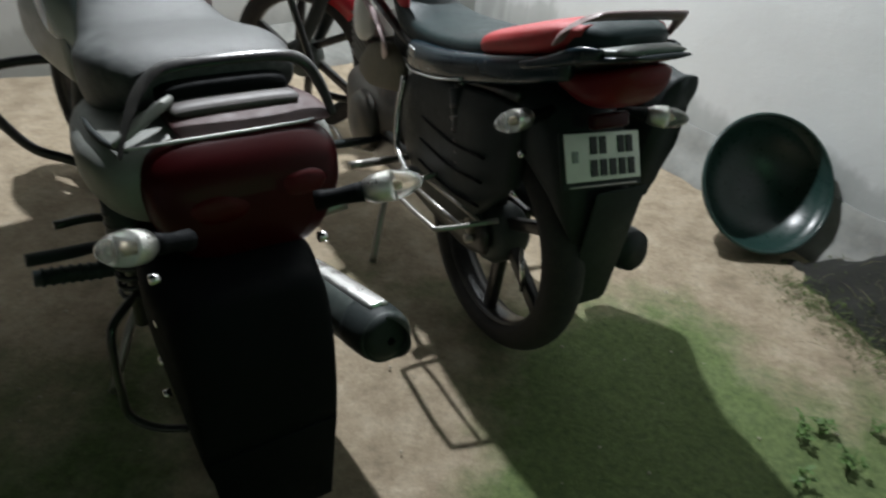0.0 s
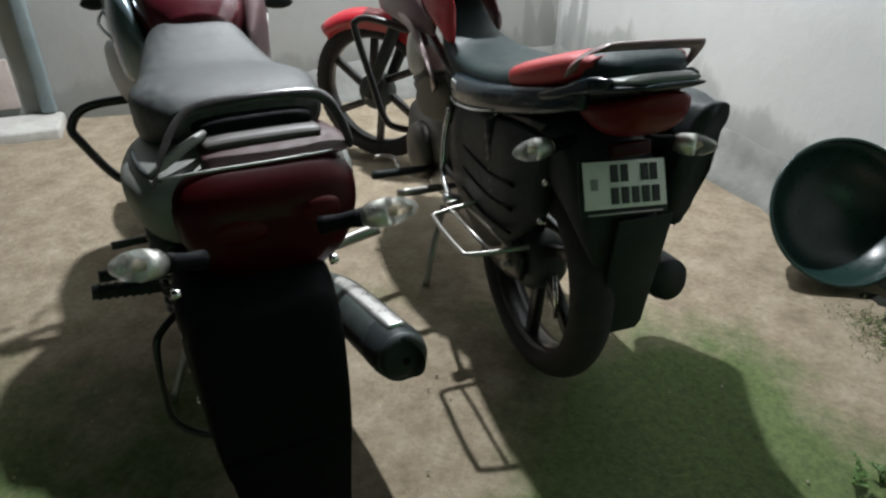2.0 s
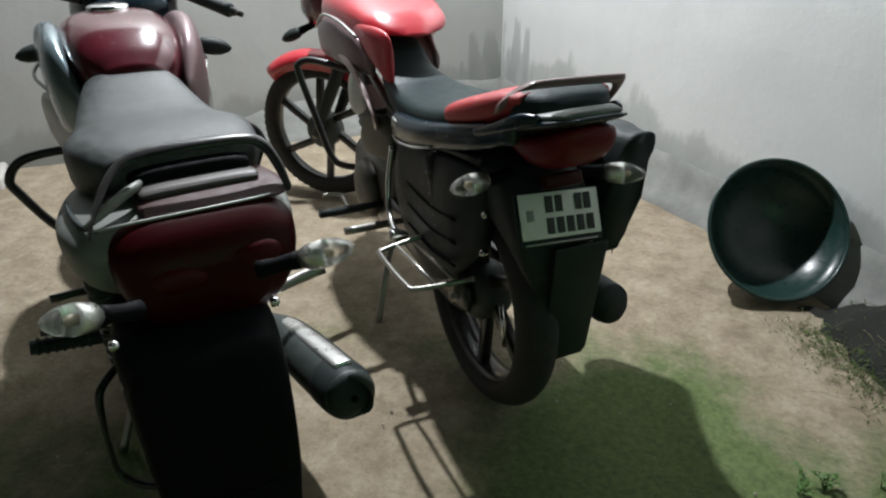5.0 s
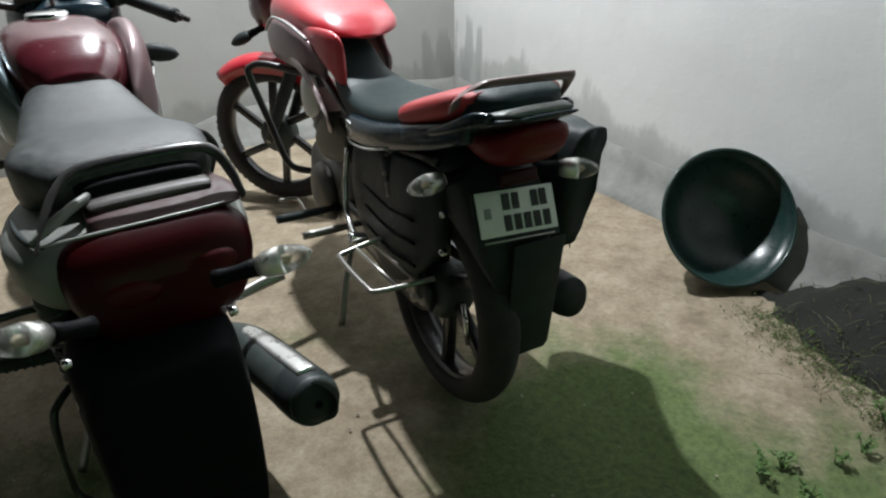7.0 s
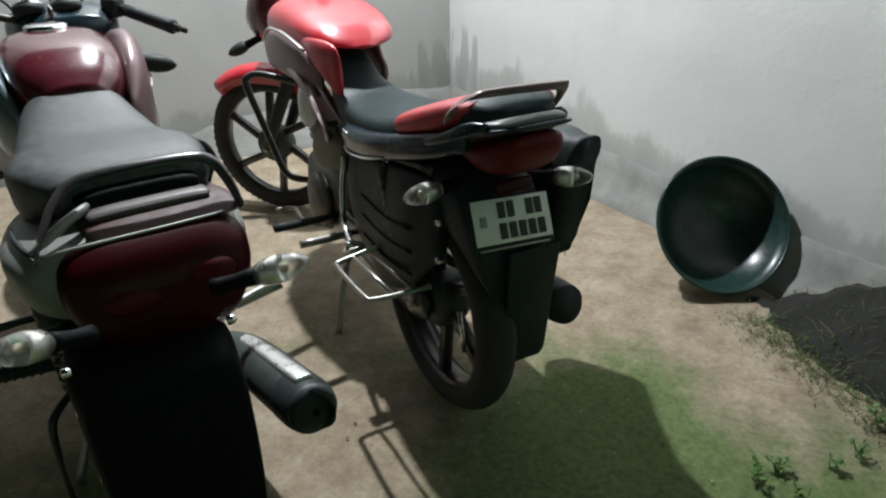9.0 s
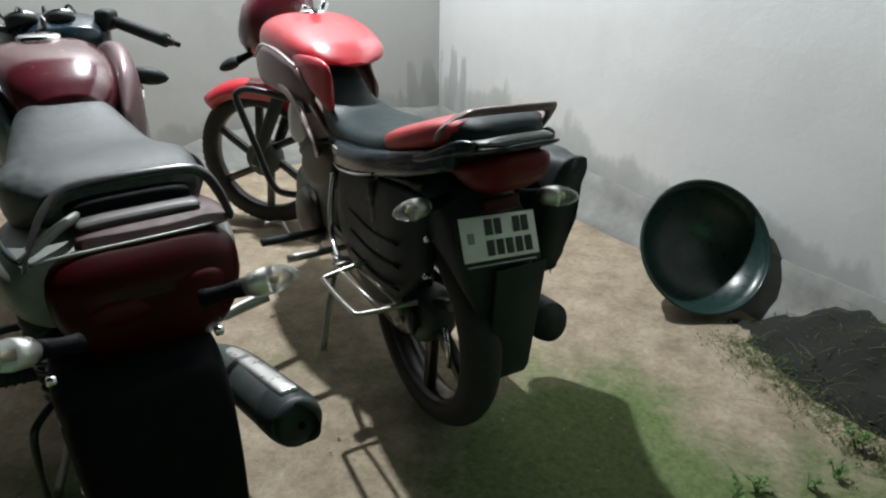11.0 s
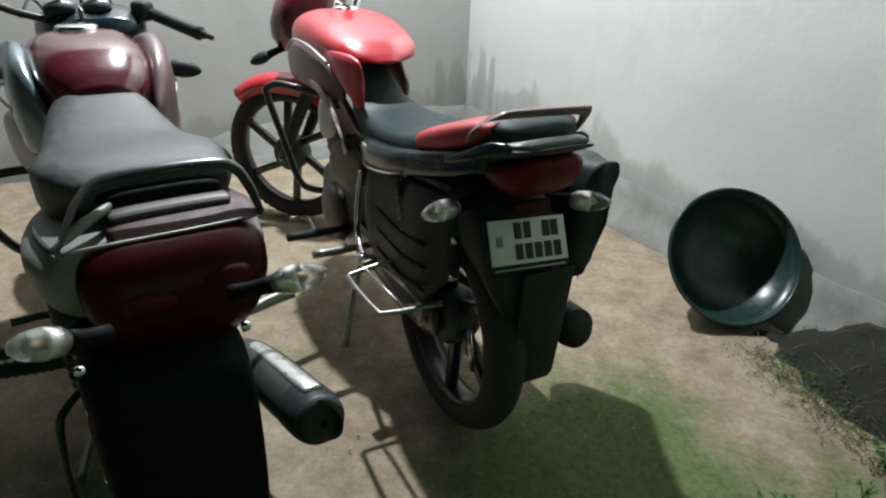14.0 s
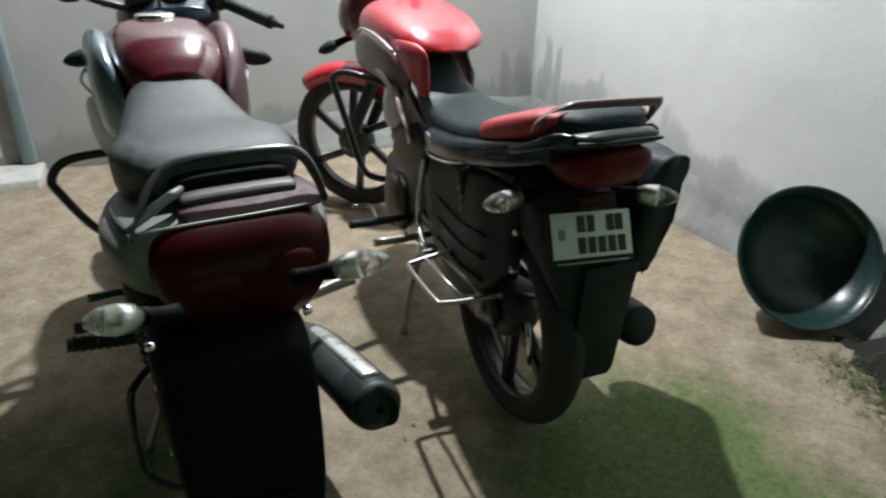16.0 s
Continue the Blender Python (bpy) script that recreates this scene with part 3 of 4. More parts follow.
    tc = part("tail_cowl", loft([(-0.24, 0, 0.765, 0.135, 0.03, 0.04, 2.6), (-0.36, 0, 0.79, 0.125, 0.026, 0.03, 2.6), (-0.45, 0, 0.82, 0.106, 0.02, 0.02, 2.6), (-0.52, 0, 0.842, 0.088, 0.01, 0.012, 2.6), (-0.56, 0, 0.855, 0.062, 0.004, 0.006, 2.4)], 6, 32), M_NAVY, bike, "dark tail cowl ending in a thin lip")
    part("cowl_top", loft([(-0.4, 0.0, 0.822, 0.108, 0.012, 0.01, 2.6), (-0.48, 0.0, 0.844, 0.094, 0.012, 0.01, 2.6), (-0.545, 0.0, 0.859, 0.062, 0.006, 0.006, 2.4)]), M_GREY, tc, "grey cowl insert")
    tl = part("tail_light", loft([(-0.37, 0.01, 0.762, 0.08, 0.02, 0.03, 2.8), (-0.43, 0.014, 0.77, 0.088, 0.03, 0.05, 2.8), (-0.475, 0.016, 0.782, 0.084, 0.032, 0.052, 2.8), (-0.505, 0.016, 0.797, 0.07, 0.028, 0.042, 2.6), (-0.52, 0.016, 0.806, 0.05, 0.018, 0.02, 2.4)], 6, 32), M_TAILRED, bike, "dark red tail light")
    part("lamp_foot", block((0.09, 0.02, 0.03), pose(0, -0.46, 0.7, -20, 0, 0), 0.006), M_TAIL, tl)
    rail = bmesh.new()
    rings = []
    for x, y, z in spline([(-0.128, -0.425, 0.85), (-0.13, -0.445, 0.876), (-0.118, -0.474, 0.9), (-0.085, -0.492, 0.909), (0.06, -0.492, 0.904), (0.095, -0.482, 0.895), (0.102, -0.455, 0.86), (0.095, -0.43, 0.825)], 6):
        rings.append([(x + 0.011 * math.cos(a), y + 0.014 * math.sin(a), z + 0.01 * math.cos(a + 0.6)) for a in [2 * math.pi * k / 12 for k in range(12)]])
    gr = part("grab_rail", skin(rail, rings), M_RAIL, bike, "dark painted grab rail round the pillion seat")
    for sx in (-1, 1):
        part("rail_mount", loft([(-0.27, sx * 0.13, 0.76, 0.006, 0.006, 0.006, 2), (-0.34, sx * 0.13, 0.782, 0.008, 0.01, 0.01, 2.4), (-0.4, sx * 0.122, 0.806, 0.01, 0.013, 0.012, 2.4), (-0.46, sx * 0.106, 0.834, 0.011, 0.016, 0.016, 2.4), (-0.5, sx * 0.09, 0.845, 0.007, 0.01, 0.01, 2)]), M_NAVY, gr, "dark rail mount sweeping up beside the pad")
    # mudguard, plate, indicators
    mg = part("rear_mudguard", loft([(-0.14, 0, 0.67, 0.1, 0.06, 0.05, 3), (-0.3, 0, 0.65, 0.105, 0.07, 0.09, 3), (-0.4, 0, 0.62, 0.1, 0.08, 0.11, 3), (-0.455, 0.0, 0.56, 0.088, 0.07, 0.09, 3), (-0.48, 0.01, 0.5, 0.075, 0.05, 0.07, 3)], 6, 32), M_BLACK, bike, "black rear mudguard")
    part("mud_flap", panel([(-0.045, -0.15), (0.06, -0.15), (0.07, -0.13), (0.07, 0.17), (-0.06, 0.17)], 0.007, pose(0.028, -0.485, 0.398, 97, 0, 0)), M_BLACK, mg, "black rubber mud flap")
    pm = pose(-0.006, -0.472, 0.63, -28, 0, 0) @ Matrix.Rotation(radians(4.0), 4, "Y")
    pl = part("number_plate", block((0.186, 0.004, 0.094), pm, 0.002), M_PLATE, bike, "white plate with two rows of dark bars")
    # letters and figures stand as plain bars, one a sign
    row1 = [(-0.025, 0.022, 0.017, 0.034), (-0.002, 0.022, 0.016, 0.034), (0.044, 0.022, 0.016, 0.034), (0.065, 0.022, 0.016, 0.034)]
    row2 = [(-0.026 + 0.0235 * k, -0.022, 0.0165, 0.033) for k in range(5)]
    bars(pl, pm, row1 + row2, M_INK, 0.0035)
    part("stamp", block((0.016, 0.003, 0.022), pm @ Matrix.Translation((-0.07, -0.0018, 0.002)), 0.001), M_GREY, pl)
    part("plate_holder", block((0.198, 0.008, 0.112), pm @ Matrix.Translation((0, 0.008, -0.006)), 0.003), M_BLACK, pl)
    part("holder_strip", block((0.17, 0.003, 0.004), pm @ Matrix.Translation((0, 0.0025, -0.057)), 0.001), M_STEEL, pl)
    indicator(bike, (-0.07, -0.37, 0.69), (-0.125, -0.375, 0.688))
    indicator(bike, (0.07, -0.41, 0.69), (0.115, -0.44, 0.69))
    # frame, engine, exhaust
    fr = part("frame", pipe([(0, 1.0, 0.86), (0, 0.85, 0.7), (0, 0.65, 0.35), (0, 0.45, 0.24), (0, 0.2, 0.25)], 0.02), M_FRAME, bike)
    for sx in (-1, 1):
        part("frame_rail", pipe([(sx * 0.05, 0.9, 0.8), (sx * 0.1, 0.3, 0.68), (sx * 0.11, 0, 0.66), (sx * 0.1, -0.3, 0.7)], 0.014), M_FRAME, fr)
        part("swing_arm", block((0.025, 0.52, 0.04), pose(sx * 0.085, 0.1, 0.3), 0.008), M_FRAME, bike)
        shock(bike, (sx * 0.125, -0.1, 0.66), (sx * 0.115, AX, 0.32))
        part("footpeg", pipe([(sx * 0.12, 0.16, 0.36), (sx * 0.2, 0.15, 0.365), (sx * 0.3, 0.14, 0.37)], [0.009, 0.012, 0.012], 3), M_STEEL if sx < 0 else M_BLACK, bike, "passenger footpeg")
        part("rider_peg", pipe([(sx * 0.12, 0.36, 0.33), (sx * 0.22, 0.33, 0.345), (sx * 0.33, 0.3, 0.36)], [0.01, 0.013, 0.013], 3), M_BLACK, bike, "black rubber rider footpeg")
        part("fork_bolt", lathe([(0, 0.0), (0, 0.012), (0.012, 0.012), (0.012, 0.0)], pose(sx * 0.13, -0.1, 0.66), 8), M_CHROME, bike)
    eng = part("engine", loft([(0.3, 0, 0.36, 0.1, 0.1, 0.1, 3), (0.42, 0, 0.36, 0.13, 0.11, 0.12, 3), (0.58, 0, 0.36, 0.13, 0.11, 0.12, 3), (0.68, 0, 0.38, 0.1, 0.08, 0.09, 3)]), M_ALLOY, bike, "dull aluminium engine")
    for k in range(7):
        part("cooling_fin", block((0.16, 0.15, 0.007), pose(0, 0.62, 0.48 + 0.02 * k, 18, 0, 0), 0.002), M_ALLOY, eng)
    for sx in (-1, 1):
        part("engine_cover", lathe([(0, 0.0), (0.0, 0.1), (0.03, 0.085), (0.04, 0.05), (0.042, 0.0)], pose(sx * 0.12, 0.46, 0.35, 0, 0, 0 if sx > 0 else 180), 32), M_ALLOY, eng, "round aluminium engine cover")
    part("gear_lever", pipe([(-0.13, 0.42, 0.27), (-0.19, 0.47, 0.28), (-0.2, 0.55, 0.3), (-0.26, 0.56, 0.305)], 0.007), M_STEEL, bike)
    part("air_box", block((0.2, 0.3, 0.26), pose(0, 0.06, 0.55), 0.03), M_BLACK, bike)
    part("left_cover", loft([(0.2, -0.11, 0.5, 0.015, 0.08, 0.1, 2.6), (0.1, -0.118, 0.5, 0.025, 0.13, 0.16, 2.6), (-0.08, -0.12, 0.5, 0.028, 0.16, 0.2, 2.8), (-0.22, -0.12, 0.52, 0.026, 0.16, 0.14, 2.8), (-0.33, -0.1, 0.58, 0.018, 0.1, 0.08, 2.4)], 6, 30), M_BLACK, bike, "black moulded guard beside the wheel")
    for k in range(3):
        part("guard_rib", pipe([(-0.146, -0.26, 0.55 - 0.06 * k), (-0.15, -0.12, 0.53 - 0.06 * k), (-0.146, 0.04, 0.53 - 0.06 * k)], 0.004), M_RUBBER, bike)
    part("chain_case", loft([(0.42, -0.1, 0.3, 0.016, 0.075, 0.06, 2.6), (0.2, -0.1, 0.31, 0.018, 0.06, 0.05, 2.6), (-0.14, -0.1, 0.31, 0.02, 0.075, 0.06, 2.4), (-0.25, -0.1, 0.31, 0.01, 0.03, 0.03, 2)]), M_FRAME, bike, "black enclosed chain case")
    ex = part("exhaust_pipe", pipe([(0.05, 0.68, 0.5), (0.07, 0.78, 0.36), (0.1, 0.66, 0.22), (0.13, 0.4, 0.22), (0.16, 0.15, 0.26)], 0.018), M_STEEL, bike)
    part("muffler", pipe([(0.16, 0.18, 0.26), (0.168, 0.06, 0.275), (0.172, -0.1, 0.3), (0.172, -0.42, 0.346), (0.172, -0.45, 0.35)], [0.022, 0.046, 0.052, 0.052, 0.04], 6, 24), M_BLACK, ex, "black muffler")
    for sx in (-1, 1):
        part("crash_guard", pipe([(sx * 0.05, 0.72, 0.66), (sx * 0.18, 0.82, 0.695), (sx * 0.23, 0.85, 0.685), (sx * 0.235, 0.85, 0.65), (sx * 0.2, 0.81, 0.5), (sx * 0.165, 0.77, 0.36), (sx * 0.12, 0.74, 0.325), (sx * 0.03, 0.7, 0.32)], 0.0125), M_FRAME, bike, "black tubular leg guard")
    rack = step_rack(bike, -0.06, -0.29, -0.12, -0.27, 0.4)
    part("rack_hinge", block((0.05, 0.03, 0.03), pose(-0.2, -0.02, 0.41, 0, 20, 0), 0.006), M_CHROME, rack)
    part("step_bracket", pipe([(-0.15, 0.14, 0.6), (-0.165, 0.14, 0.5), (-0.18, 0.1, 0.42), (-0.2, -0.03, 0.4)], 0.008), M_CHROME, bike, "chromed bracket rod")
    part("side_stand", pipe([(-0.1, 0.3, 0.24), (-0.16, 0.24, 0.12), (-0.2, 0.2, 0.0)], 0.011), M_STEEL, bike)
    part("centre_stand", pipe([(0.13, 0.2, 0.22), (0.15, 0.1, 0.08), (0.16, 0.02, 0.0)], 0.013), M_FRAME, bike)
    bag = part("side_bag", loft([(-0.01, 0.29, 0.59, 0.03, 0.12, 0.14, 3.5), (-0.05, 0.3, 0.585, 0.06, 0.145, 0.155, 4), (-0.2, 0.22, 0.58, 0.055, 0.155, 0.155, 4), (-0.36, 0.172, 0.595, 0.05, 0.16, 0.15, 4), (-0.44, 0.172, 0.615, 0.042, 0.145, 0.12, 3.5)], 6, 32), M_BLACK, bike, "black cloth side bag with frayed edge")
    for v in bag.data.vertices:
        v.co.x += (v.co.z - 0.6) * 0.22 + 0.004
        v.co += v.normal * (0.01 * noise.noise(v.co * 14) + 0.006 * noise.noise(v.co * 45))
    rng = random.Random(3)
    for k in range(7):
        z = 0.5 + 0.26 * rng.random()
        x, y = 0.19 + (z - 0.6) * 0.25, -0.43 + 0.02 * rng.random()
        part("frayed_strand", pipe([(x, y, z), (x + 0.012, y - 0.008, z - 0.012), (x + 0.014, y - 0.01, z - 0.025 - 0.03 * rng.random())], [0.004, 0.0025, 0.0008], 3, 5), M_BLACK, bag)
    part("brake_rod", rod((-0.055, -0.33, 0.335), (-0.058, -0.36, 0.235), 0.006), M_CHROME, bike, "bright brake rod end")
    for y, z in ((-0.355, 0.6), (-0.35, 0.505)):
        part("bolt", lathe([(0, 0.0), (0, 0.008), (0.012, 0.008), (0.014, 0.005), (0.014, 0.0)], pose(-0.112, y, z, 0, 0, 200), 8), M_CHROME, bike)
    return bike


def maroon_motorcycle():
    bike = tagged(new("motorcycle"), "maroon motorcycle with long grey-black seat and broad mudguard", "motorcycle")
    AX, OX = 0.01, -0.05
    wheel(bike, "rear_wheel", pose(OX + 0.01, AX, 0.3), M_FRAME, 6, 0.09)
    steer = pose(0, 1.16, 0.3) @ Matrix.Rotation(radians(18), 4, "Z")
    front_end(bike, steer, M_MAROON, M_BLACK)
    hb = part("handlebar", pipe([(-0.36, 0.8, 1.03), (-0.24, 0.86, 1.03), (-0.12, 0.91, 0.975), (0.0, 0.93, 0.94), (0.1, 0.92, 0.95), (0.19, 0.88, 0.968), (0.31, 0.737, 0.917)], 0.011), M_FRAME, bike)
    for pts in (((0.205, 0.862, 0.962), (0.26, 0.797, 0.938), (0.3, 0.749, 0.921)), ((-0.25, 0.855, 1.03), (-0.3, 0.83, 1.03), (-0.37, 0.795, 1.03))):
        part("grip", pipe(pts, [0.017, 0.018, 0.0195], 3, 14), M_BLACK, hb, "black ribbed rubber grip")
    part("brake_lever", pipe([(0.17, 0.93, 0.97), (0.25, 0.87, 0.94), (0.335, 0.765, 0.905)], [0.008, 0.006, 0.008], 4), M_FRAME, hb, "dark hand lever")
    part("clutch_lever", pipe([(-0.14, 0.95, 0.985), (-0.24, 0.92, 1.02), (-0.36, 0.87, 1.02)], [0.008, 0.006, 0.008], 4), M_STEEL, hb, "metal hand lever")
    part("switch_box", block((0.05, 0.05, 0.055), pose(0.18, 0.89, 0.97, 0, 0, -50), 0.012), M_BLACK, hb)
    part("switch_box", block((0.05, 0.05, 0.055), pose(-0.2, 0.88, 1.01, 0, 0, 25), 0.012), M_BLACK, hb)
    for k in range(4):
        part("cable", pipe([(-0.12 + 0.08 * k, 0.94, 0.96 + 0.01 * (k % 2)), (-0.08 + 0.06 * k, 1.0, 1.0), (-0.03 + 0.03 * k, 1.02, 0.9), (0.0, 0.96, 0.78)], 0.004, 5, 6), M_BLACK, hb, "black control cable")
    cl = part("instrument_cowl", loft([(0.84, 0.06, 0.93, 0.09, 0.03, 0.05, 2.6), (0.92, 0.06, 0.935, 0.13, 0.05, 0.09, 2.6), (1.04, 0.05, 0.91, 0.14, 0.07, 0.12, 2.6), (1.16, 0.04, 0.86, 0.12, 0.08, 0.1, 2.4), (1.2, 0.04, 0.84, 0.08, 0.05, 0.06, 2.2)], 6, 32), M_NAVY, bike, "dark headlamp and instrument cowl")
    for sx in (-1, 1):
        d = part("dial", lathe([(0, 0.0), (0, 0.04), (0.022, 0.04), (0.024, 0.034), (0.02, 0.0)], pose(0.02 + sx * 0.045, 0.9, 0.965, 0, -65, 90), 28), M_BLACK, cl, "round instrument dial")
        part("bezel", lathe([(0.018, 0.039), (0.027, 0.039), (0.027, 0.034), (0.018, 0.034)], pose(0.02 + sx * 0.045, 0.9, 0.965, 0, -65, 90), 28, closed=True), M_CHROME, d)
    part("ignition_key", block((0.006, 0.03, 0.03), pose(0.02, 0.86, 0.975, 20, 0, 10), 0.002), M_STEEL, bike)
    indicator(bike, (0.1, 0.66, 0.875), (0.175, 0.635, 0.862), M_BLACK)
    indicator(bike, (-0.1, 0.84, 0.86), (-0.16, 0.84, 0.85), M_BLACK)
    tank = part("fuel_tank", loft([(0.37, -0.01, 0.85, 0.06, 0.03, 0.06, 2.2), (0.42, -0.01, 0.86, 0.1, 0.06, 0.1, 2.6), (0.5, -0.01, 0.87, 0.125, 0.085, 0.13, 2.8), (0.64, -0.01, 0.875, 0.135, 0.09, 0.14, 2.8), (0.76, -0.01, 0.87, 0.125, 0.075, 0.12, 2.6), (0.84, -0.01, 0.86, 0.08, 0.045, 0.08, 2.2)], 6, 36), M_MAROON, bike, "glossy maroon fuel tank")
    part("filler_cap", lathe([(-0.012, 0.0), (-0.012, 0.048), (0.004, 0.048), (0.008, 0.04), (0.008, 0.0)], pose(-0.015, 0.65, 0.967, 0, -90, 0), 28), M_CHROME, tank, "chromed filler cap")
    for sx in (-1, 1):
        # left shroud's blue-silver stands in for the wall mirrored in it
        sh = part("tank_shroud", loft([(0.4, sx * 0.112 - 0.01, 0.77, 0.01, 0.05, 0.07, 2.2), (0.49, sx * 0.142 - 0.01, 0.82, 0.03, 0.09, 0.12, 2.4), (0.62, sx * 0.15 - 0.004, 0.85, 0.036, 0.095, 0.16, 2.4), (0.74, sx * 0.15 - 0.01, 0.85, 0.032, 0.08, 0.15, 2.4), (0.83, sx * 0.12 - 0.01, 0.84, 0.012, 0.04, 0.06, 2)], 6, 32), M_BLUESILVER if sx < 0 else M_SHROUD, bike, "glossy moulded shroud beside the tank")
        part("shroud_lower", loft([(0.44, sx * 0.14 - 0.01, 0.7, 0.008, 0.04, 0.06, 2.2), (0.54, sx * 0.165 - 0.01, 0.73, 0.016, 0.05, 0.08, 2.4), (0.66, sx * 0.185 - 0.01, 0.74, 0.018, 0.04, 0.08, 2.4), (0.74, sx * 0.175 - 0.01, 0.74, 0.008, 0.02, 0.04, 2)]), M_SILVER, sh, "silver lower shroud")
        part("shroud_line", pipe([(sx * 0.165 - 0.01, 0.48, 0.81), (sx * 0.199 - 0.01, 0.62, 0.83), (sx * 0.18 - 0.01, 0.76, 0.84)], 0.004), M_SILVER, sh)
    part("seat", loft([(0.43, -0.02, 0.84, 0.06, 0.03, 0.05, 2.4), (0.38, -0.022, 0.835, 0.095, 0.036, 0.07, 2.6), (0.3, -0.022, 0.81, 0.118, 0.036, 0.08, 2.8), (0.2, -0.02, 0.79, 0.14, 0.036, 0.1, 3), (0.12, -0.012, 0.785, 0.17, 0.044, 0.11, 3.2), (0.05, -0.008, 0.785, 0.166, 0.046, 0.1, 3.4), (0.0, 0.0, 0.785, 0.15, 0.04, 0.06, 3.2), (-0.03, 0.004, 0.785, 0.13, 0.028, 0.04, 3)], 7, 36), M_SEAT, bike, "grey-black vinyl dual seat with a broad rear")
    body = part("tail_body", loft([(0.26, -0.01, 0.66, 0.13, 0.05, 0.08, 3), (0.14, -0.016, 0.68, 0.18, 0.05, 0.09, 3), (0.02, -0.022, 0.695, 0.196, 0.045, 0.095, 3), (-0.06, -0.024, 0.697, 0.197, 0.043, 0.1, 3), (-0.11, -0.02, 0.692, 0.188, 0.041, 0.1, 3), (-0.135, -0.016, 0.685, 0.178, 0.036, 0.09, 2.8), (-0.15, -0.012, 0.675, 0.162, 0.026, 0.075, 2.6)], 7, 40), M_COWL, bike, "silver-grey tail body under the seat")
    part("cowl_groove", pipe([(-0.195, 0.0, 0.738), (-0.192, -0.05, 0.736), (-0.18, -0.1, 0.732), (-0.16, -0.13, 0.73)], [0.003, 0.005, 0.005, 0.003]), M_BLACK, body, "dark groove along the tail")
    part("cowl_ridge", pipe([(-0.176, -0.118, 0.736), (-0.15, -0.108, 0.748), (-0.115, -0.09, 0.764), (-0.085, -0.07, 0.772), (-0.07, -0.04, 0.77)], [0.004, 0.008, 0.009, 0.008, 0.004], 5, 14), M_COWL, body, "silver ridge beside the rail")
    lip = part("tail_cowl", loft([(0.0, 0.03, 0.735, 0.12, 0.02, 0.03, 3), (-0.06, 0.034, 0.743, 0.125, 0.014, 0.03, 3), (-0.105, 0.036, 0.742, 0.126, 0.008, 0.014, 3), (-0.132, 0.036, 0.737, 0.12, 0.003, 0.006, 2.8), (-0.138, 0.036, 0.736, 0.112, 0.002, 0.003, 2.6)], 6, 32), M_LIP, bike, "maroon tail cowl lip")
    part("lip_edge", pipe([(-0.172, -0.128, 0.732), (-0.09, -0.137, 0.736), (0.03, -0.141, 0.738), (0.12, -0.135, 0.737), (0.158, -0.115, 0.734)], [0.002, 0.003, 0.0025, 0.0025, 0.002]), M_SILVER, lip, "bright silver edge of the lip")
    part("cowl_step", loft([(-0.03, 0.02, 0.756, 0.1, 0.012, 0.012, 3.2), (-0.075, 0.02, 0.76, 0.105, 0.008, 0.01, 3.2), (-0.09, 0.02, 0.757, 0.1, 0.004, 0.006, 3)]), M_BROWN, bike, "brown-grey step behind the seat")
    part("seat_back", loft([(-0.01, 0.012, 0.775, 0.11, 0.02, 0.03, 3.2), (-0.045, 0.014, 0.772, 0.104, 0.018, 0.03, 3.2), (-0.055, 0.014, 0.77, 0.095, 0.01, 0.02, 3)]), M_RUBBER, bike, "black strip behind the seat")
    bm = loft([(-0.06, 0.002, 0.668, 0.14, 0.05, 0.09, 4), (-0.125, 0.002, 0.667, 0.158, 0.07, 0.11, 3.6), (-0.165, 0.002, 0.655, 0.154, 0.066, 0.115, 3.2), (-0.19, 0.0, 0.635, 0.136, 0.058, 0.1, 2.8), (-0.205, -0.004, 0.62, 0.1, 0.04, 0.07, 2.4)], 7, 40)
    for v in bm.verts:
        v.co.x *= 1 - 1.6 * max(0.0, 0.64 - v.co.z)
    tl = part("tail_light", bm, M_TAIL, bike, "large smoked red tail light")
    # raised red patches paint the lens's inner glow into the colour
    for x, y, z, w, h in ((-0.055, -0.01, 0.648, 0.058, 0.03), (0.075, -0.006, 0.662, 0.05, 0.028)):
        part("glow_patch", loft([(y - 0.165, x, z, w, h, h, 2.4), (y - 0.19, x, z - 0.004, w * 0.85, h * 0.8, h * 0.8, 2.2), (y - 0.2, x * 0.95, z - 0.006, w * 0.45, h * 0.4, h * 0.4, 2)], 5, 24), M_GLOW, tl, "brighter red patch painting the reflectors' glow")
    part("lamp_bulb", loft([(-0.14, 0.03, 0.68, 0.03, 0.02, 0.02, 2), (-0.17, 0.03, 0.68, 0.02, 0.015, 0.015, 2)]), M_ALLOY, tl)
    gr = bmesh.new()
    rings = []
    for x, y, z, w in spline([(-0.172, -0.14, 0.728, 0.01), (-0.158, -0.115, 0.752, 0.016), (-0.125, -0.08, 0.795, 0.026), (-0.085, -0.062, 0.82, 0.021), (0, -0.068, 0.828, 0.018), (0.1, -0.072, 0.826, 0.018), (0.138, -0.078, 0.812, 0.018), (0.156, -0.1, 0.778, 0.018), (0.164, -0.125, 0.74, 0.014)], 6):
        rings.append([(x + 0.4 * w * math.cos(a), y + 0.6 * w * math.sin(a), z + 0.38 * w * math.cos(a) + 0.2 * w * math.sin(a)) for a in [2 * math.pi * k / 14 for k in range(14)]])
    part("grab_rail", skin(gr, rings), M_FRAME, bike, "flat black grab rail behind the seat")
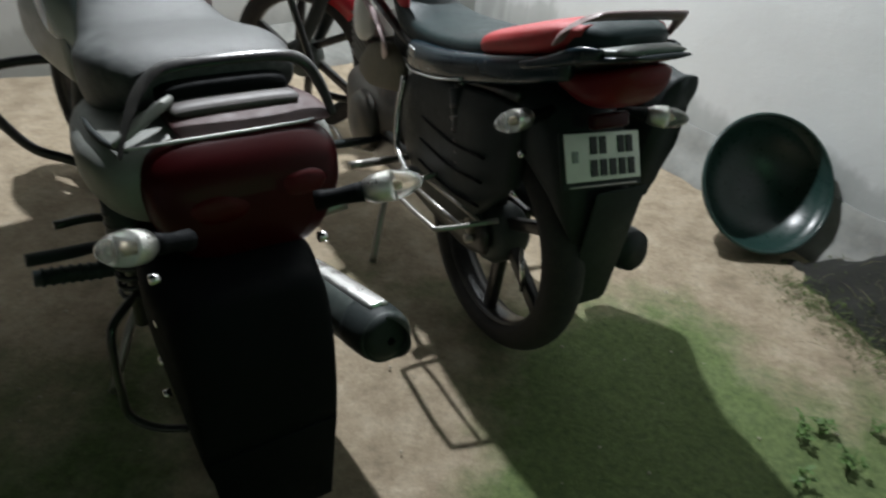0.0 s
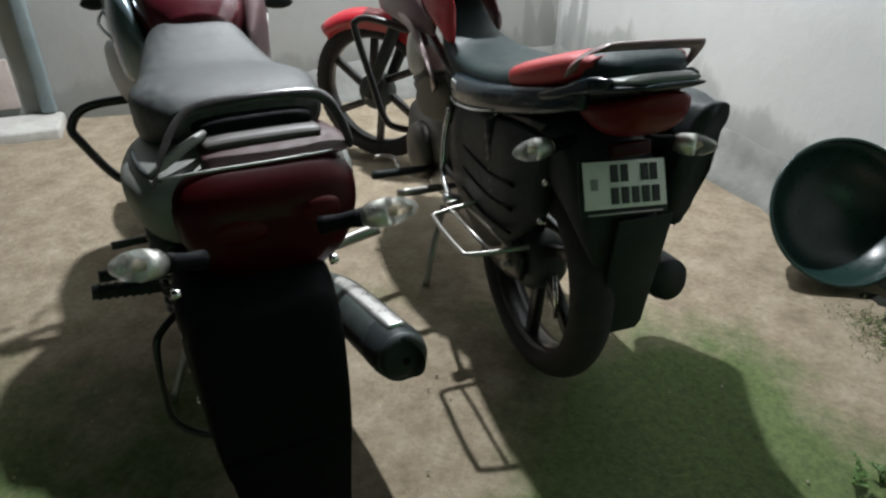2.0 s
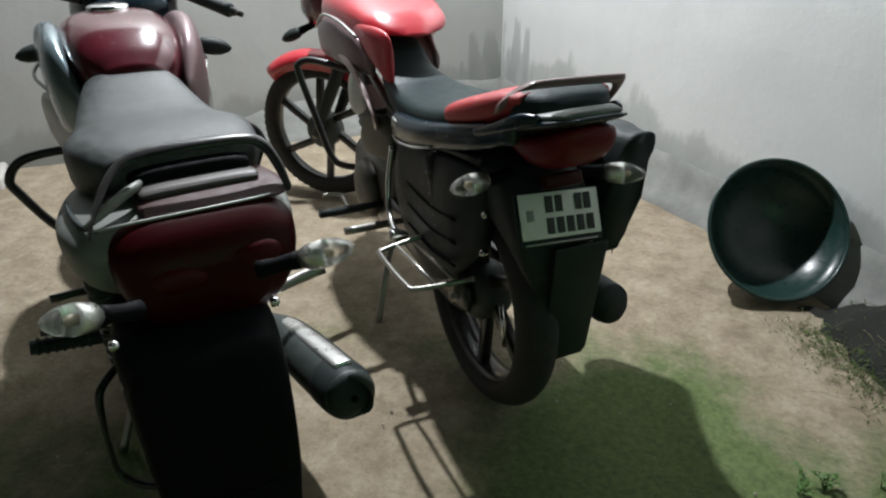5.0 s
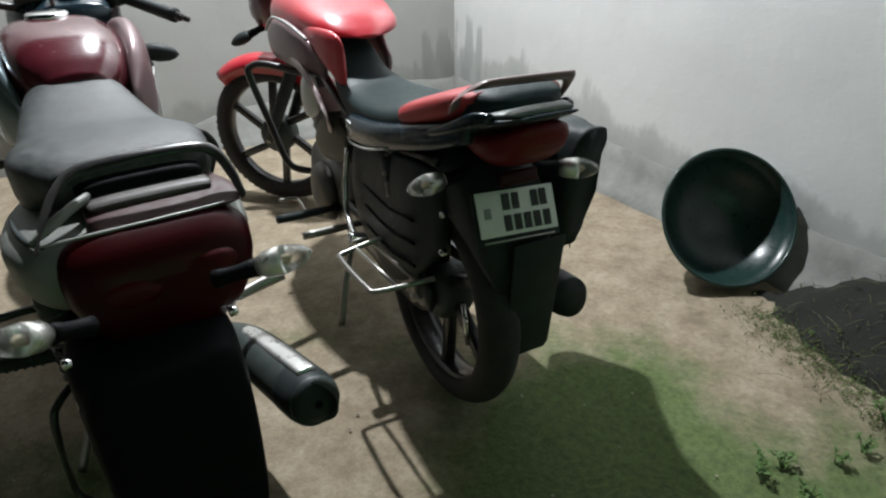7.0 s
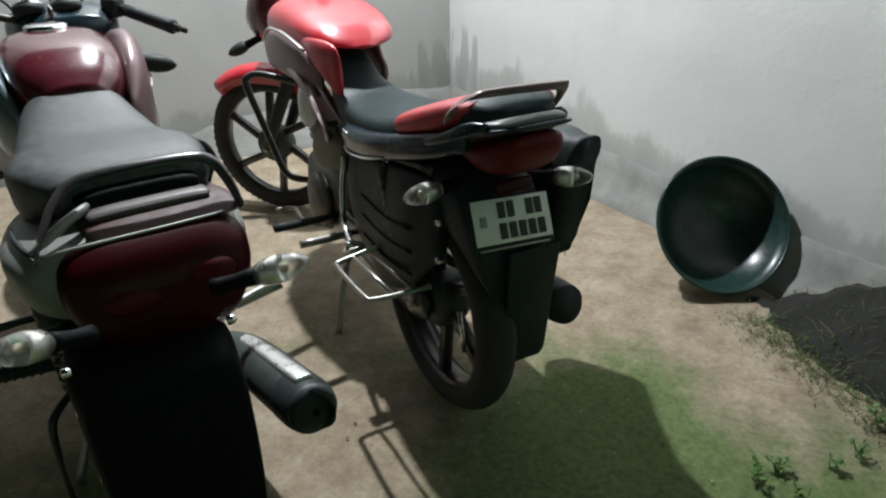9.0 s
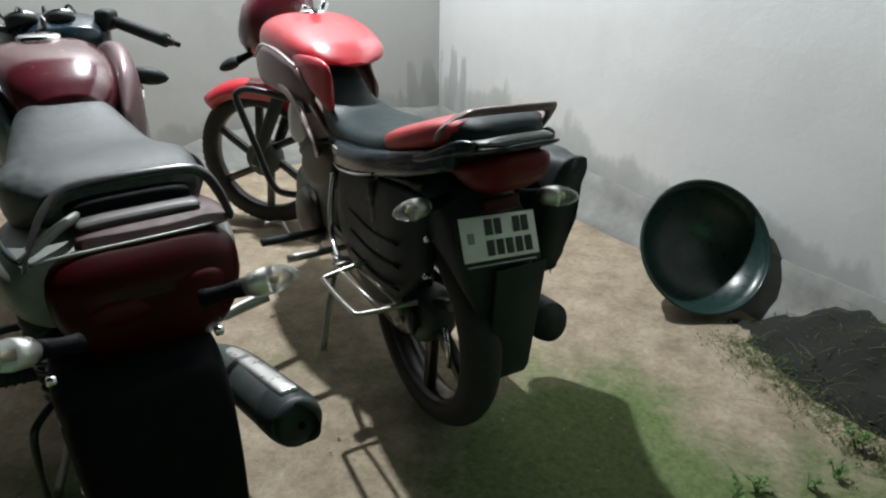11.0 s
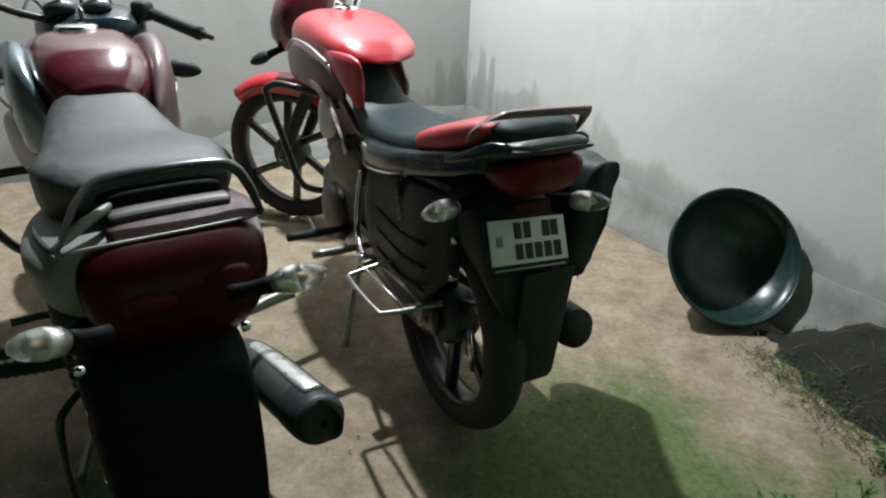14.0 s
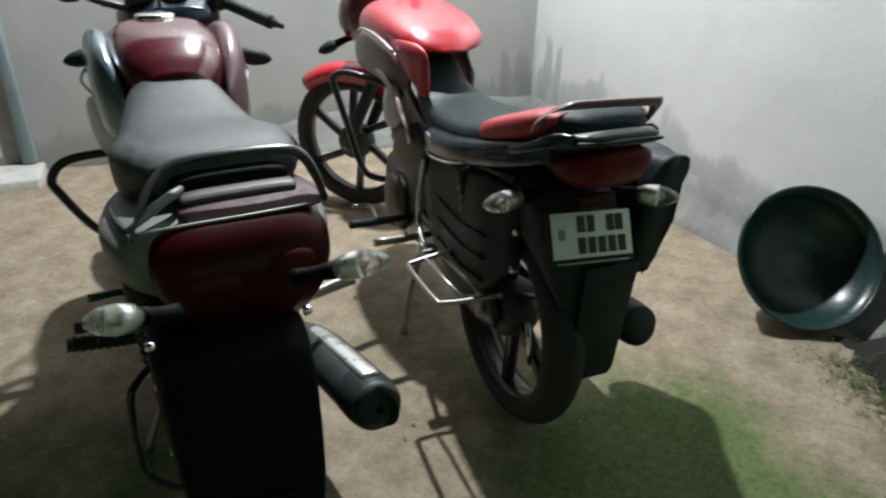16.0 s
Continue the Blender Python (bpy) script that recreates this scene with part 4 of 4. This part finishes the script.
    part("rear_mudguard", loft([(-0.04, OX, 0.56, 0.11, 0.04, 0.05, 3.2), (-0.14, OX, 0.52, 0.132, 0.05, 0.08, 4), (-0.2, OX, 0.5, 0.136, 0.065, 0.1, 5), (-0.25, OX, 0.465, 0.133, 0.09, 0.12, 4.5), (-0.295, OX, 0.42, 0.128, 0.12, 0.13, 4), (-0.33, OX, 0.34, 0.12, 0.1, 0.12, 3.6), (-0.345, OX, 0.27, 0.112, 0.05, 0.06, 3.4)], 6, 36), M_RUBBER, bike, "broad black rear mudguard")
    part("mud_flap", panel([(-0.09, -0.1), (0.1, -0.1), (0.112, 0.1), (-0.112, 0.1)], 0.008, pose(OX, -0.345, 0.18, 90, 0, 0)), M_RUBBER, bike, "black rubber mud flap")
    indicator(bike, (-0.13, -0.3, 0.668), (-0.182, -0.338, 0.697))
    indicator(bike, (0.05, -0.31, 0.69), (0.11, -0.342, 0.708))
    for sx in (-1, 1):
        part("swing_arm", block((0.025, 0.5, 0.04), pose(sx * 0.09 + OX, 0.17, 0.3), 0.008), M_FRAME, bike)
        shock(bike, (sx * 0.125 + OX, -0.06, 0.64), (sx * 0.12 + OX, AX, 0.32))
        for k in range(4):
            part("bolt", lathe([(0, 0.0), (0, 0.009), (0.012, 0.009), (0.014, 0.006), (0.014, 0.0)], pose(sx * 0.12 + OX, -0.27 + 0.03 * k, 0.6 - 0.1 * k, 0, 0, 0 if sx > 0 else 180), 8), M_CHROME, bike)
    peg = part("footpeg", pipe([(-0.14, -0.01, 0.45), (-0.2, 0.0, 0.458), (-0.32, 0.0, 0.474)], [0.009, 0.014, 0.014], 3), M_BLACK, bike, "ribbed black rubber footpeg")
    for k in range(7):
        part("peg_rib", lathe([(0, 0.012), (0, 0.0165), (0.005, 0.0165), (0.005, 0.012)], pose(-0.22 - 0.014 * k, 0.0, 0.461 + 0.0019 * k, 0, -7, 180), 12), M_BLACK, peg)
    part("footpeg", pipe([(0.1, 0.0, 0.45), (0.2, 0.02, 0.46), (0.26, 0.02, 0.47)], [0.009, 0.014, 0.014], 3), M_STEEL, bike, "worn footpeg")
    part("rider_peg", pipe([(-0.14, 0.3, 0.33), (-0.24, 0.28, 0.34), (-0.33, 0.27, 0.35)], [0.01, 0.014, 0.014], 3), M_BLACK, bike, "black rubber rider footpeg")
    part("hook", pipe([(-0.1, 0.05, 0.5), (-0.2, 0.06, 0.53), (-0.27, 0.05, 0.537)], 0.008), M_FRAME, bike)
    fr = part("frame", pipe([(0, 1.0, 0.86), (0, 0.85, 0.7), (0, 0.65, 0.35), (0, 0.45, 0.24), (0, 0.2, 0.25)], 0.02), M_FRAME, bike)
    part("engine", loft([(0.3, 0, 0.36, 0.11, 0.1, 0.1, 3), (0.42, 0, 0.36, 0.14, 0.14, 0.12, 3), (0.6, 0, 0.4, 0.12, 0.16, 0.12, 3), (0.7, 0, 0.42, 0.08, 0.1, 0.09, 3)]), M_ALLOY, bike, "dull aluminium engine")
    part("air_box", block((0.22, 0.3, 0.28), pose(-0.01, 0.14, 0.53), 0.03), M_BLACK, bike)
    part("chain_case", loft([(0.42, -0.14, 0.3, 0.016, 0.075, 0.06, 2.6), (0.2, -0.14, 0.31, 0.018, 0.06, 0.05, 2.6), (-0.04, -0.14, 0.31, 0.02, 0.08, 0.06, 2.4), (-0.14, -0.14, 0.31, 0.01, 0.03, 0.03, 2)]), M_FRAME, bike, "black chain case")
    ex = part("exhaust_pipe", pipe([(0.05, 0.68, 0.5), (0.08, 0.78, 0.36), (0.1, 0.66, 0.22), (0.13, 0.4, 0.22), (0.155, 0.2, 0.25)], 0.018), M_STEEL, bike)
    part("muffler", pipe([(0.135, 0.22, 0.25), (0.152, 0.12, 0.27), (0.168, 0.0, 0.302), (0.188, -0.26, 0.355), (0.19, -0.295, 0.362)], [0.022, 0.046, 0.054, 0.054, 0.043], 6, 28), M_MUFFLER, ex, "black satin muffler")
    part("end_cap", pipe([(0.184, -0.215, 0.346), (0.188, -0.26, 0.355), (0.1895, -0.285, 0.361), (0.19, -0.3, 0.363), (0.19, -0.306, 0.364)], [0.0555, 0.0555, 0.051, 0.038, 0.012], 5, 28), M_BLACK, ex, "black muffler end cap")
    part("end_pipe", lathe([(-0.01, 0.0), (-0.01, 0.007), (0.003, 0.007), (0.004, 0.004), (0.004, 0.0)], pose(0.19, -0.308, 0.364, 0, 10, -90), 16), M_RUBBER, ex)
    part("heat_shield", loft([(0.12, 0.158, 0.312, 0.012, 0.006, 0.004, 2.4), (0.0, 0.172, 0.352, 0.019, 0.008, 0.004, 2.4), (-0.23, 0.19, 0.404, 0.02, 0.008, 0.004, 2.4), (-0.255, 0.192, 0.408, 0.016, 0.006, 0.004, 2.4)]), M_REFLECTOR, ex, "polished heat shield")
    for sx in (-1, 1):
        part("crash_guard", pipe([(sx * 0.06, 0.72, 0.6), (sx * 0.2, 0.76, 0.6), (sx * 0.3, 0.77, 0.585), (sx * 0.34, 0.765, 0.54), (sx * 0.325, 0.75, 0.5), (sx * 0.26, 0.72, 0.4), (sx * 0.18, 0.69, 0.36), (sx * 0.06, 0.66, 0.3)], 0.0125), M_FRAME, bike, "black tubular leg guard")
    part("saree_guard", pipe([(-0.16, -0.02, 0.42), (-0.215, -0.05, 0.39), (-0.235, -0.07, 0.36), (-0.24, -0.09, 0.26), (-0.235, -0.1, 0.2), (-0.2, -0.13, 0.18), (-0.15, -0.16, 0.18)], 0.008), M_FRAME, bike, "black rod guard beside the wheel")
    part("side_stand", pipe([(-0.1, 0.3, 0.24), (-0.18, 0.24, 0.12), (-0.24, 0.2, 0.0)], 0.011), M_STEEL, bike)
    return bike


R_POSE = pose(0.0725, 1.6235, 0, 0, 0, 35.5)
N_POSE = pose(-0.352, 1.010, 0, 0, 0, 41.0)
red_motorcycle().matrix_world = R_POSE
maroon_motorcycle().matrix_world = N_POSE


# ---- pan and soil ----
def pan():
    """A shallow round mortar pan standing on its rim, its edge against the wall."""
    facing = Vector((0.2, -0.8, 0.565)).normalized()
    m = facing.to_track_quat("X", "Z").to_matrix().to_4x4()
    ob = tagged(new("mortar_pan"), "shiny black round mortar pan leaning at the foot of the wall", "pan")
    ob.matrix_world = Matrix.Translation((1.043, 2.138, 0.217))
    outer = [(-0.15, 0.0), (-0.15, 0.06), (-0.146, 0.1), (-0.128, 0.146), (-0.09, 0.192), (-0.045, 0.219), (-0.004, 0.232)]
    inner = [(-0.004, 0.229), (-0.045, 0.215), (-0.088, 0.188), (-0.124, 0.143), (-0.141, 0.098), (-0.145, 0.06), (-0.145, 0.0)]
    part("bowl", lathe(outer + inner, m, 72), M_PAN, ob)
    part("rim", lathe([(-0.008, 0.23), (-0.006, 0.238), (0.001, 0.241), (0.006, 0.237), (0.005, 0.23), (-0.002, 0.227)], m, 72, closed=True), M_PAN, ob, "thin rolled rim")
    return ob


pan()


def heap_height(x, y):
    u = (x - 1.58) * 0.81 + (y - 1.68) * 0.59
    v = -(x - 1.58) * 0.59 + (y - 1.68) * 0.81
    return 0.24 * math.exp(-(u / 0.26) ** 2 - (v / 0.46) ** 2) + 0.05 * noise.noise((x * 7, y * 7, 1)) + 0.025 * noise.noise((x * 20, y * 20, 1)) - 0.07


def soil_heap():
    bm = bmesh.new()
    n = 50
    V = []
    for i in range(n + 1):
        row = []
        for j in range(n + 1):
            x, y = 0.95 + 1.6 * i / n, 1.0 + 1.6 * j / n
            h = heap_height(x, y)
            row.append(bm.verts.new((x, y, h)))
        V.append(row)
    for i in range(n):
        for j in range(n):
            bm.faces.new((V[i][j], V[i + 1][j], V[i + 1][j + 1], V[i][j + 1]))
    return tagged(finish("soil_heap", bm, M_SOIL), "heap of dark loose soil against the wall", "soil heap", kind="stuff")


soil_heap()


# plain wall added out of view to close the yard behind the open side
wall_slab("wall_unseen", M_WALL_B, Vector((-7.0, -4.6, -0.05)), Vector((1, 0, 0)), 14.0, 3.6, 0.23, Vector((0, -1, 0)), "plain grey plaster wall added out of view")


# ---- litter and weeds ----
def leaf_blade(bm, base, tip, width, curl):
    side = (tip - base).cross(Vector((0, 0, 1)))
    side = side.normalized() * width if side.length > 1e-5 else Vector((width, 0, 0))
    mid = base.lerp(tip, 0.5) + Vector((0, 0, curl))
    q = base.lerp(mid, 0.5) + Vector((0, 0, curl * 0.3))
    a = bm.verts.new(base)
    b, c = bm.verts.new(q - side * 0.7), bm.verts.new(q + side * 0.7)
    d, e = bm.verts.new(mid - side), bm.verts.new(mid + side)
    f = bm.verts.new(tip)
    bm.faces.new((a, c, b))
    bm.faces.new((b, c, e, d))
    bm.faces.new((d, e, f))


def weed(place, size, seed):
    rng = random.Random(seed)
    ob = tagged(new("weed"), "small green weed growing from the ground", "weed", group="weeds")
    ob.matrix_world = Matrix.Translation(place)
    stems = bmesh.new()
    leaves = bmesh.new()
    for k in range(rng.randint(4, 7)):
        a = rng.random() * 6.28
        top = Vector((math.cos(a), math.sin(a), 0)) * size * rng.uniform(0.3, 0.8) + Vector((0, 0, size * rng.uniform(0.5, 1.0)))
        pipe([(0, 0, -0.01), top * 0.5 + Vector((0, 0, size * 0.1)), top], 0.0015, 3, 5, stems)
        for i in range(rng.randint(4, 7)):
            p = top * rng.uniform(0.35, 1.0)
            b = rng.random() * 6.28
            leaf_blade(leaves, p, p + Vector((math.cos(b), math.sin(b), rng.uniform(-0.2, 0.5))) * size * rng.uniform(0.25, 0.5), size * rng.uniform(0.07, 0.13), size * 0.06)
    part("stem", stems, M_LEAF, ob)
    part("leaves", leaves, M_LEAF, ob)


for k, (x, y, sz) in enumerate([(0.93, 1.2, 0.05), (0.99, 1.22, 0.045), (1.12, 1.25, 0.04), (1.02, 1.12, 0.05), (1.3, 1.42, 0.05), (1.2, 1.3, 0.035), (0.88, 1.05, 0.045)]):
    weed((x, y, 0), sz, 20 + k)


def straw_litter():
    rng = random.Random(8)
    bm = bmesh.new()
    for k in range(110):
        u, v = rng.gauss(0, 0.14), rng.gauss(0, 0.26)
        x, y = 1.45 + 0.81 * u - 0.59 * v, 1.72 + 0.59 * u + 0.81 * v
        if x < 1.22 and y > 1.72:
            continue
        z = max(0.0, heap_height(x, y)) + rng.random() * 0.012
        a, l = rng.random() * 6.28, rng.uniform(0.03, 0.1)
        d = Vector((math.cos(a) * l, math.sin(a) * l, rng.uniform(-0.03, 0.03)))
        p = Vector((x, y, z))
        pipe([p - d / 2, p + Vector((0, 0, 0.01)), p + d / 2], rng.uniform(0.0004, 0.001), 2, 4, bm)
    return tagged(finish("straw_litter", bm, M_STRAW), "dry straw and twigs strewn on the soil", "litter", kind="stuff")


straw_litter()


def moss_fringe():
    """Short grass and moss along the edge of the soil."""
    rng = random.Random(12)
    bm = bmesh.new()
    for k in range(1800):
        t = rng.random()
        x = 1.1 + 0.3 * t + rng.gauss(0, 0.045)
        y = 1.9 - 0.62 * t + rng.gauss(0, 0.05)
        p = Vector((x, y, max(0.0, heap_height(x, y)) - 0.004))
        a, l = rng.random() * 6.28, rng.uniform(0.006, 0.02)
        leaf_blade(bm, p, p + Vector((math.cos(a) * l, math.sin(a) * l, l * rng.uniform(0.2, 0.9))), rng.uniform(0.001, 0.0028), 0.003)
    for k in range(420):
        x, y = rng.gauss(1.5, 0.16), rng.gauss(1.78, 0.12)
        p = Vector((x, y, max(0.0, heap_height(x, y)) - 0.004))
        a, l = rng.random() * 6.28, rng.uniform(0.008, 0.025)
        leaf_blade(bm, p, p + Vector((math.cos(a) * l, math.sin(a) * l, l * rng.uniform(0.1, 0.8))), rng.uniform(0.001, 0.0025), 0.003)
    return tagged(finish("moss_fringe", bm, M_MOSS), "short moss and grass round the dark soil", "grass", kind="stuff")


moss_fringe()


def pebbles():
    rng = random.Random(5)
    bm = bmesh.new()
    for k in range(220):
        x, y = rng.uniform(-2.2, 1.4), rng.uniform(0.6, 3.2)
        s = rng.uniform(0.0015, 0.0045)
        bmesh.ops.create_icosphere(bm, subdivisions=1, radius=s, matrix=Matrix.Translation((x, y, 0.001)) @ Matrix.Rotation(rng.random() * 6, 4, "Z") @ Matrix.Diagonal((1.3, 1, 0.7, 1)))
    return tagged(finish("pebbles", bm, M_PEBBLE), "small pale pebbles scattered over the earth", "pebbles", kind="stuff")


pebbles()
